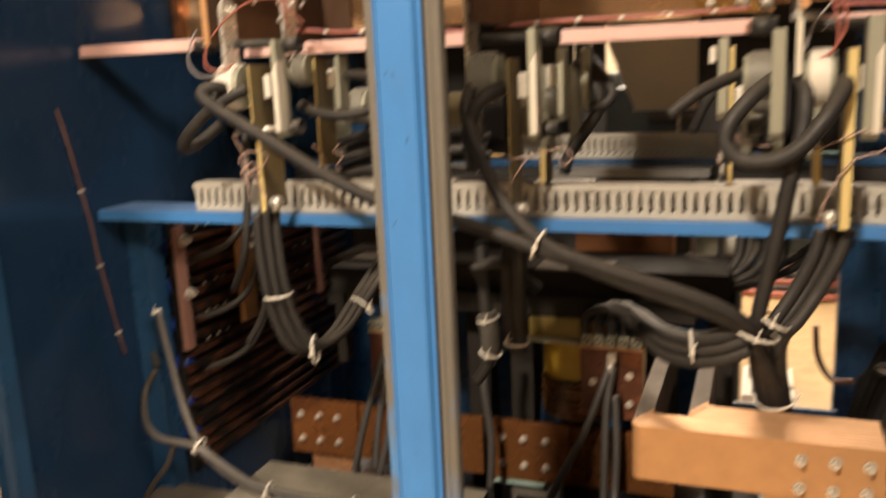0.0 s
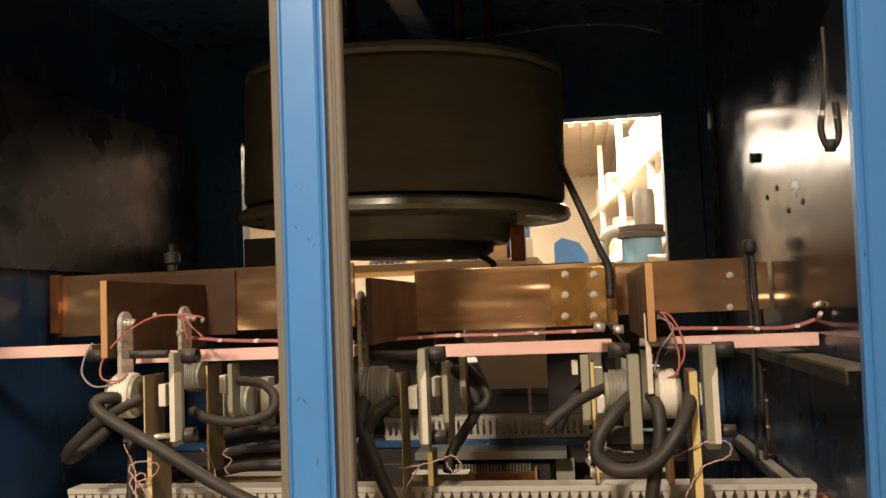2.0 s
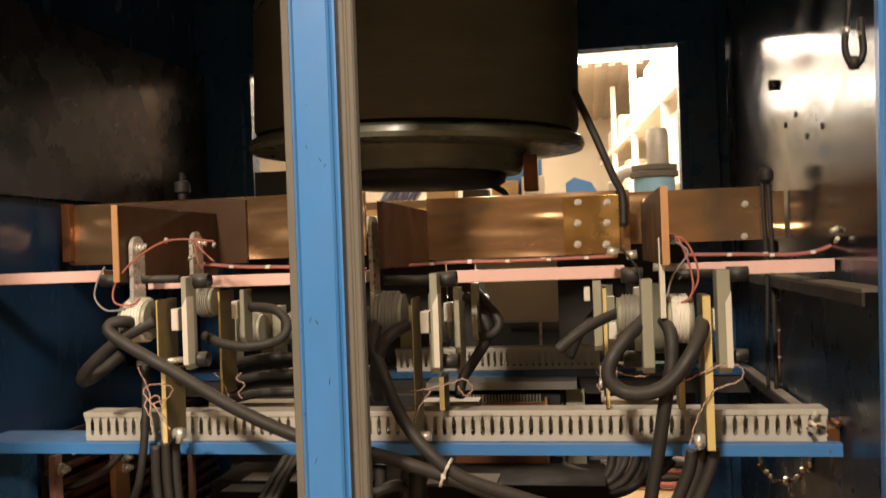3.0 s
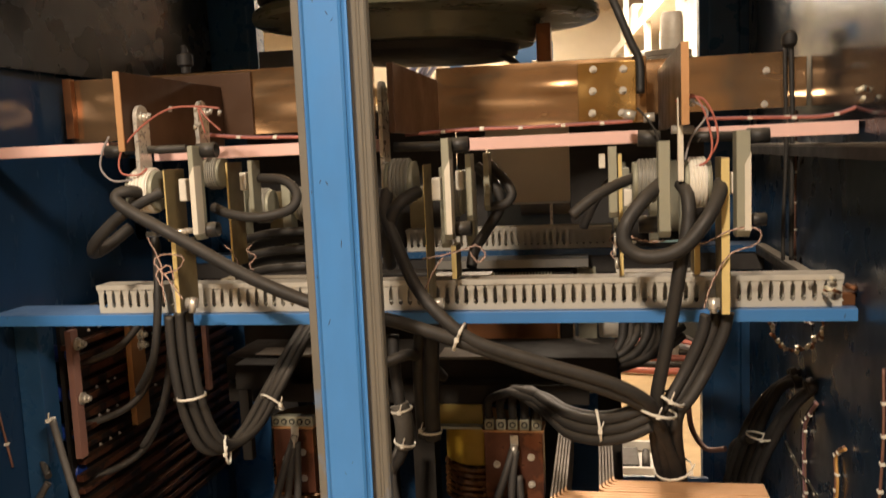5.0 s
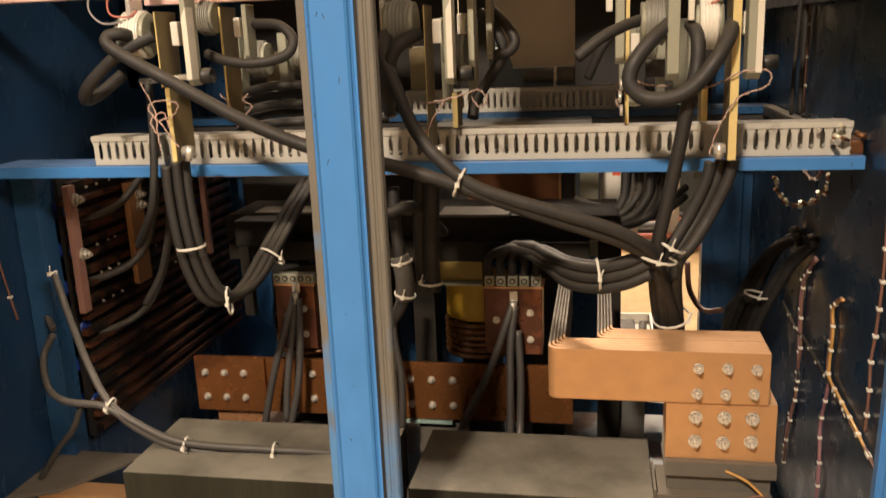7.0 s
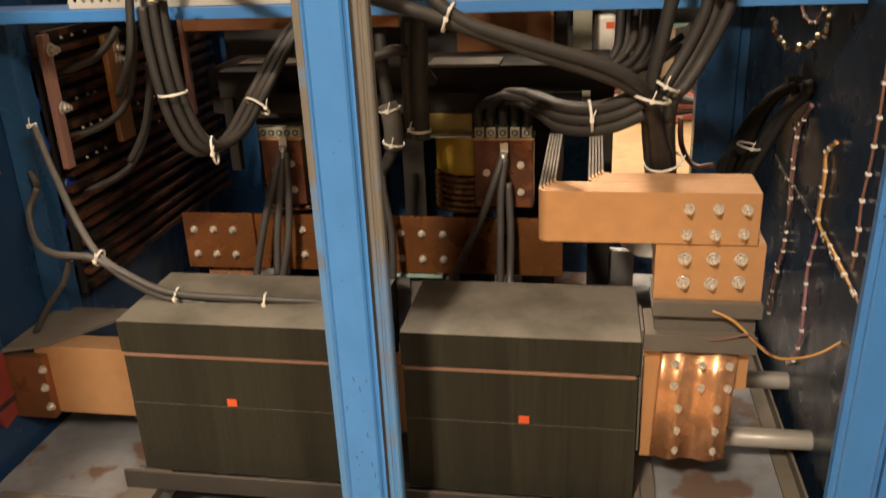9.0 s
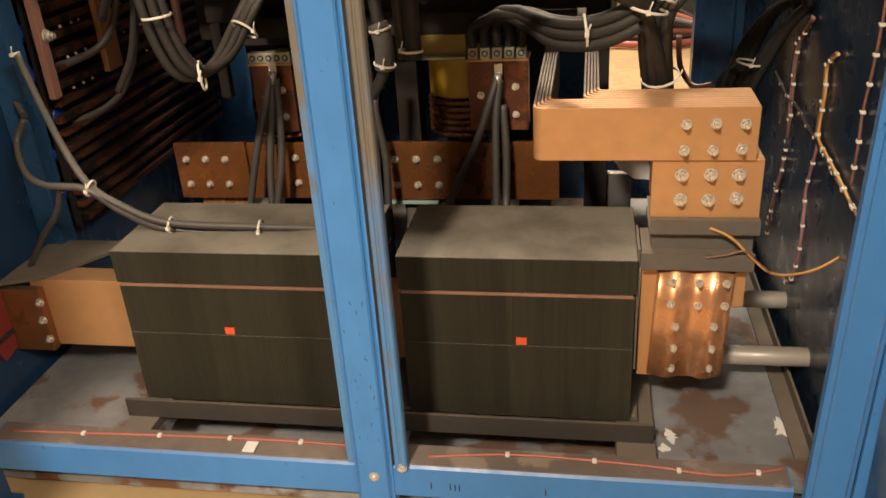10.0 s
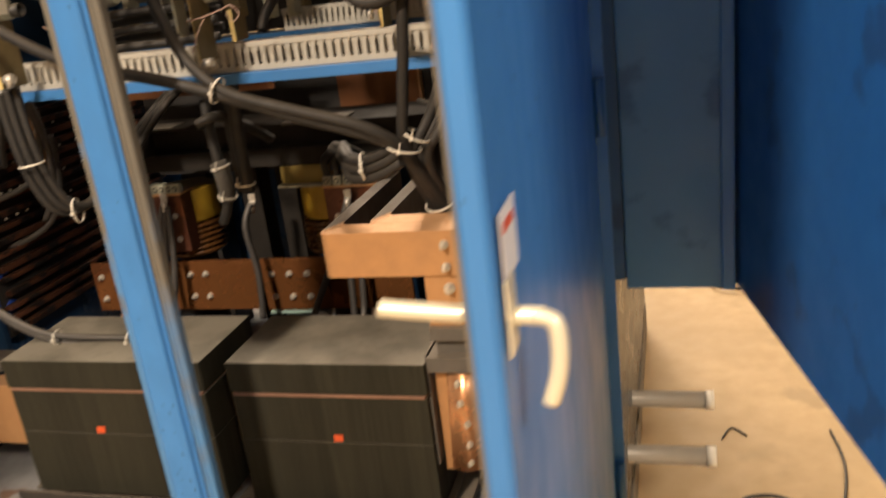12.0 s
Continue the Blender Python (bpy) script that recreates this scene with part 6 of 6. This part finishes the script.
for x0, x1, z1, m in ((-0.86, -0.70, 1.97, WOOD), (-0.66, -0.52, 1.95, IRON), (-0.50, -0.36, 1.99, WOOD), (-0.34, -0.22, 2.01, WHITE_STEEL), (-0.80, -0.74, 2.06, BLUE_MID), (-0.44, -0.24, 2.13, BLUE_MID)):
    o = 0.15 if m == BLUE_MID else 0
    single("bench_box", box(x0, 4.5 + o, 1.891, x1, 4.62 + o, z1, 0.006), m, "small box on the work bench", "box", "bench boxes")
tr = thing("terminal_block", "brown copper block hanging below the drum", "terminal", at=(-0.12, 2.25, 1.74))
part("block", slab((-0.165, 2.200, 1.872), (-0.128, 2.200, 1.777), 2.2, 2.26, 0.003), COPPER_OLD, tr)
part("stud", cyl((-0.149, 2.230, 1.911), (-0.150, 2.230, 1.871), 0.006, 10), STEEL, tr)
single("drum_lead", hose([(-0.358, 2.300, 1.808), (-0.303, 2.250, 1.825), (-0.254, 2.220, 1.798), (-0.214, 2.200, 1.769), (-0.221, 2.180, 1.741)], 0.009, 8), RUBBER, "short black lead under the drum", "cable")

LEAN = Matrix.Translation((0.92, 8.0, 0)) @ Matrix.Rotation(radians(4.4), 4, "Z")
rk = thing("pallet_rack", "tall white pallet rack loaded with cartons", "shelving", at=(0.92, 8.0, 0))


def turned(name, bm, mat, parent, label=""):
    bm.transform(LEAN)
    return part(name, bm, mat, parent, label)


for x in (0.0, 0.9):
    for k in range(4):
        y = -1.2 + 2.4 * k
        turned("upright", box(x, y, 0, x + 0.08, y + 0.08, 4.2, 0.005), RACK_RED if k == 0 and x < 0.5 else WHITE_STEEL, rk)
for z in (1.2, 2.2, 3.12):
    for x in (-0.005, 0.925):
        turned("beam", box(x, -1.1, z, x + 0.06, 8.2, z + 0.12), WHITE_STEEL, rk)
    turned("deck", box(0.056, -1.1, z + 0.08, 0.924, 8.2, z + 0.118), WHITE_STEEL, rk)
random.seed(4)
for z in (1.3185, 2.3185, 3.2385):
    y = -0.9
    while y < 7.6:
        w, hgt = random.uniform(0.35, 0.8), random.uniform(0.25, 0.72)
        c = thing("carton", "pale carton on the pallet rack", "carton", "cartons", at=LEAN @ Vector((0.4, y + w / 2, z)))
        turned("body", box(0.06 + random.uniform(0, 0.1), y, z, 0.8, y + w, z + hgt, 0.008), random.choice((WOOD, CREAM, PAPER, PAPER)), c)
        y += w + random.uniform(0.05, 0.3)
for k in range(3):
    y = 10.6 + 0.85 * k
    fx = thing("hall_light", "bright long ceiling light fitting", "ceiling light", "hall lights", at=(-0.2, y, 4.3))
    part("housing", box(-2.2, y - 0.12, 4.32, 1.4, y + 0.12, 4.37, 0.004), WHITE_STEEL, fx)
    for dy in (-0.06, 0.06):
        part("tube", cyl((-2.15, y + dy, 4.29), (1.35, y + dy, 4.29), 0.027, 10), TUBE_GLOW, fx)
    for x in (-1.6, 0.8):
        part("hanger", cyl((x, y, 4.37), (x, y, 6.2), 0.01, 8), STEEL, fx)

for k, (y, z) in enumerate(((14.4, 4.15), (16.6, 4.15), (8.6, 3.05))):
    fx = thing("hall_light", "bright double tube light under the ceiling", "ceiling light", "hall lights", at=(-2.8, y, z))
    part("housing", box(-4.4, y - 0.15, z + 0.04, -1.3 + 0.2 * k, y + 0.15, z + 0.08, 0.004), WHITE_STEEL, fx)
    for dy in (-0.08, 0.08):
        part("tube", cyl((-4.3, y + dy, z), (-1.4 + 0.2 * k, y + dy, z), 0.04, 10), TUBE_GLOW, fx)
    for x in (-3.8, -1.9):
        part("hanger", cyl((x, y, z + 0.08), (x, y, 4.26 if y > 12.6 else 6.2), 0.01, 8), STEEL, fx)

# rear half of the cabinet, dim behind the front row; its dark panels are added
rear = thing("dark_infill_panel", "added dark panel with stand-in fuses for the dim rear", "fuse panel", "rear panels", at=(-0.8, 2.72, 1.25))
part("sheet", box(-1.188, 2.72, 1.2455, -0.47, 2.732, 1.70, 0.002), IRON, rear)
for k in range(5):
    part("fuse", box(-1.1 + 0.12 * k, 2.66, 1.30, -1.04 + 0.12 * k, 2.7195, 1.45, 0.004), IRON if k % 2 else FR4_FACE, rear)
rear2 = thing("dark_infill_panel", "added dark panel with stand-in fuses for the dim rear", "fuse panel", "rear panels", at=(0.2, 2.72, 1.25))
part("sheet", box(-0.105, 2.751, 1.2455, 0.312, 2.76, 1.70, 0.002), IRON, rear2)
for k in range(3):
    part("fuse", box(0.03 + 0.08 * k, 2.68, 1.28, 0.07 + 0.08 * k, 2.7505, 1.5, 0.004), IRON if k % 2 else CLAMP, rear2)
single("rear_busbar", box(-1.18, 2.30, 1.10, -0.55, 2.31, 1.17, 0.001), COPPER_OLD, "dull copper bar in the rear row", "bus bar")
rear3 = thing("rear_winding", "brown copper winding of the rear transformer", "winding", at=(-0.5, 2.5, 0.9))
part("core", box(-1.15, 2.50, 0.80, -0.10, 2.70, 1.19, 0.004), IRON, rear3)
part("panel", box(-0.42, 2.485, 0.93, -0.146, 2.4995, 1.165, 0.002), COPPER_OLD, rear3)
for k in range(26):
    part("fin", box(-0.40 + 0.0095 * k, 2.482, 1.1655, -0.3955 + 0.0095 * k, 2.4995, 1.188), CLAMP, rear3)
part("copper_plate", box(-0.145, 2.47, 0.92, -0.138, 2.4985, 1.18), COPPER, rear3)
part("stay", box(-0.085, 2.55, 0.80, -0.03, 2.57, 1.19), CLAMP, rear3)
part("support", box(-1.1, 2.55, 0.166, -1.0, 2.68, 0.7995), IRON, rear3)
part("support", box(-0.24, 2.55, 0.166, -0.14, 2.68, 0.7995), IRON, rear3)

# two more added dark fillers against the bright floor and hall
single("rear_sheet", box(-0.009, 2.72, 0.2005, 0.314, 2.735, 0.47, 0.002), BLUE_SHADED, "added dark blue sheet hiding the bright floor low at the rear", "panel")
single("rear_sheet", box(-0.098, 2.71, 1.04, 0.314, 2.718, 1.2, 0.002), IRON, "added dark sheet hiding the bright hall under the rear beam", "panel")

# seen low through the rear opening
tray = thing("tool_tray", "white tray with dark tools on the floor", "tray", at=(0.14, 4.05, 0))
part("base", box(0.03, 3.86, 0.0, 0.245, 4.24, 0.01), WHITE_STEEL, tray)
for a in ((0.03, 3.86, 0.245, 3.88), (0.03, 4.22, 0.245, 4.24), (0.03, 3.8805, 0.05, 4.2195), (0.225, 3.8805, 0.245, 4.2195)):
    part("rim", box(a[0], a[1], 0.0105, a[2], a[3], 0.06, 0.003), WHITE_STEEL, tray)
part("tool", box(0.07, 3.93, 0.0105, 0.15, 4.17, 0.05, 0.008), IRON, tray)
part("tool", cyl((0.18, 3.95, 0.03), (0.19, 4.15, 0.03), 0.019, 14), IRON, tray)
lampb = thing("signal_lamp", "cream lamp housing hanging behind the beam", "lamp", at=(0.0, 2.72, 0.94))
part("housing", slab((-0.024, 2.680, 1.075), (0.040, 2.680, 0.948), 2.66, 2.705, 0.01), CERAMIC, lampb)
part("bracket", box(0.0, 2.69, 1.0, 0.012, 2.7, 1.235), IRON, lampb)
part("red_label", box(0.012, 2.6585, 1.035, 0.036, 2.6605, 1.055), MARK, lampb, "small red label")
for k, m in enumerate((RED, RUBBER, RED, RUBBER, GREYWIRE, RED, RUBBER)):
    single("floor_cable", hose([(-0.3, 5.9 + 0.07 * k, 0.02), (0.1, 5.75 + 0.09 * k, 0.03 + 0.015 * k), (0.5, 5.7 + 0.1 * k, 0.03 + 0.02 * k), (0.8, 5.9 + 0.06 * k, 0.03), (1.1, 6.2, 0.02)], 0.022, 8), m, "coiled heavy cable lying on the floor", "cable", "floor cables")

# things on the shop floor beside the cabinet
ring = thing("cable_coil", "thin black cable coil with a plug on the floor", "cable", at=(0.83, 1.775, 0))
part("coil", hose([(0.83 + 0.105 * math.cos(a * 0.7), 1.775 + 0.115 * math.sin(a * 0.7), 0.008 + 0.001 * a) for a in range(10)], 0.005, 6), RUBBER, ring)
part("tail", hose([(0.93, 1.75, 0.008), (1.0, 1.85, 0.006), (1.04, 2.05, 0.006), (1.03, 2.22, 0.006)], 0.004, 6), RUBBER, ring)
part("plug", box(0.66, 1.63, 0.0, 0.72, 1.69, 0.035, 0.008), IRON, ring)
part("tail", hose([(0.66, 1.67, 0.01), (0.61, 1.70, 0.006), (0.59, 1.76, 0.006), (0.62, 1.80, 0.006), (0.67, 1.76, 0.006)], 0.004, 6), RUBBER, ring)
single("orange_cord", hose([(0.80, 1.57, 0.007), (0.85, 1.68, 0.007), (0.92, 1.75, 0.007), (0.99, 1.79, 0.007), (1.1, 1.8, 0.007)], 0.006, 8), ORANGE, "orange cord lying on the floor", "cord")
knot = thing("cable_coil", "small tangle of dark cable on the floor", "cable", at=(0.9, 3.3, 0))
part("coil", hose([(0.80 + 0.09 * math.cos(a * 0.9) + 0.012 * a, 3.3 + 0.06 * math.sin(a * 0.9), 0.01 + 0.002 * a) for a in range(12)], 0.006, 6), RUBBER, knot)
single("wire_scrap", hose([(0.73, 2.16, 0.004), (0.76, 2.22, 0.004), (0.80, 2.18, 0.004)], 0.003, 6), RUBBER, "scrap of black wire on the floor", "wire")
single("cabinet_skirt", box(XR + 0.0255, 1.4, 0.0, XR + 0.030, 2.9, 0.11), TAUPE, "dusty grey skirt under the side panel", "skirt", kind="structure")
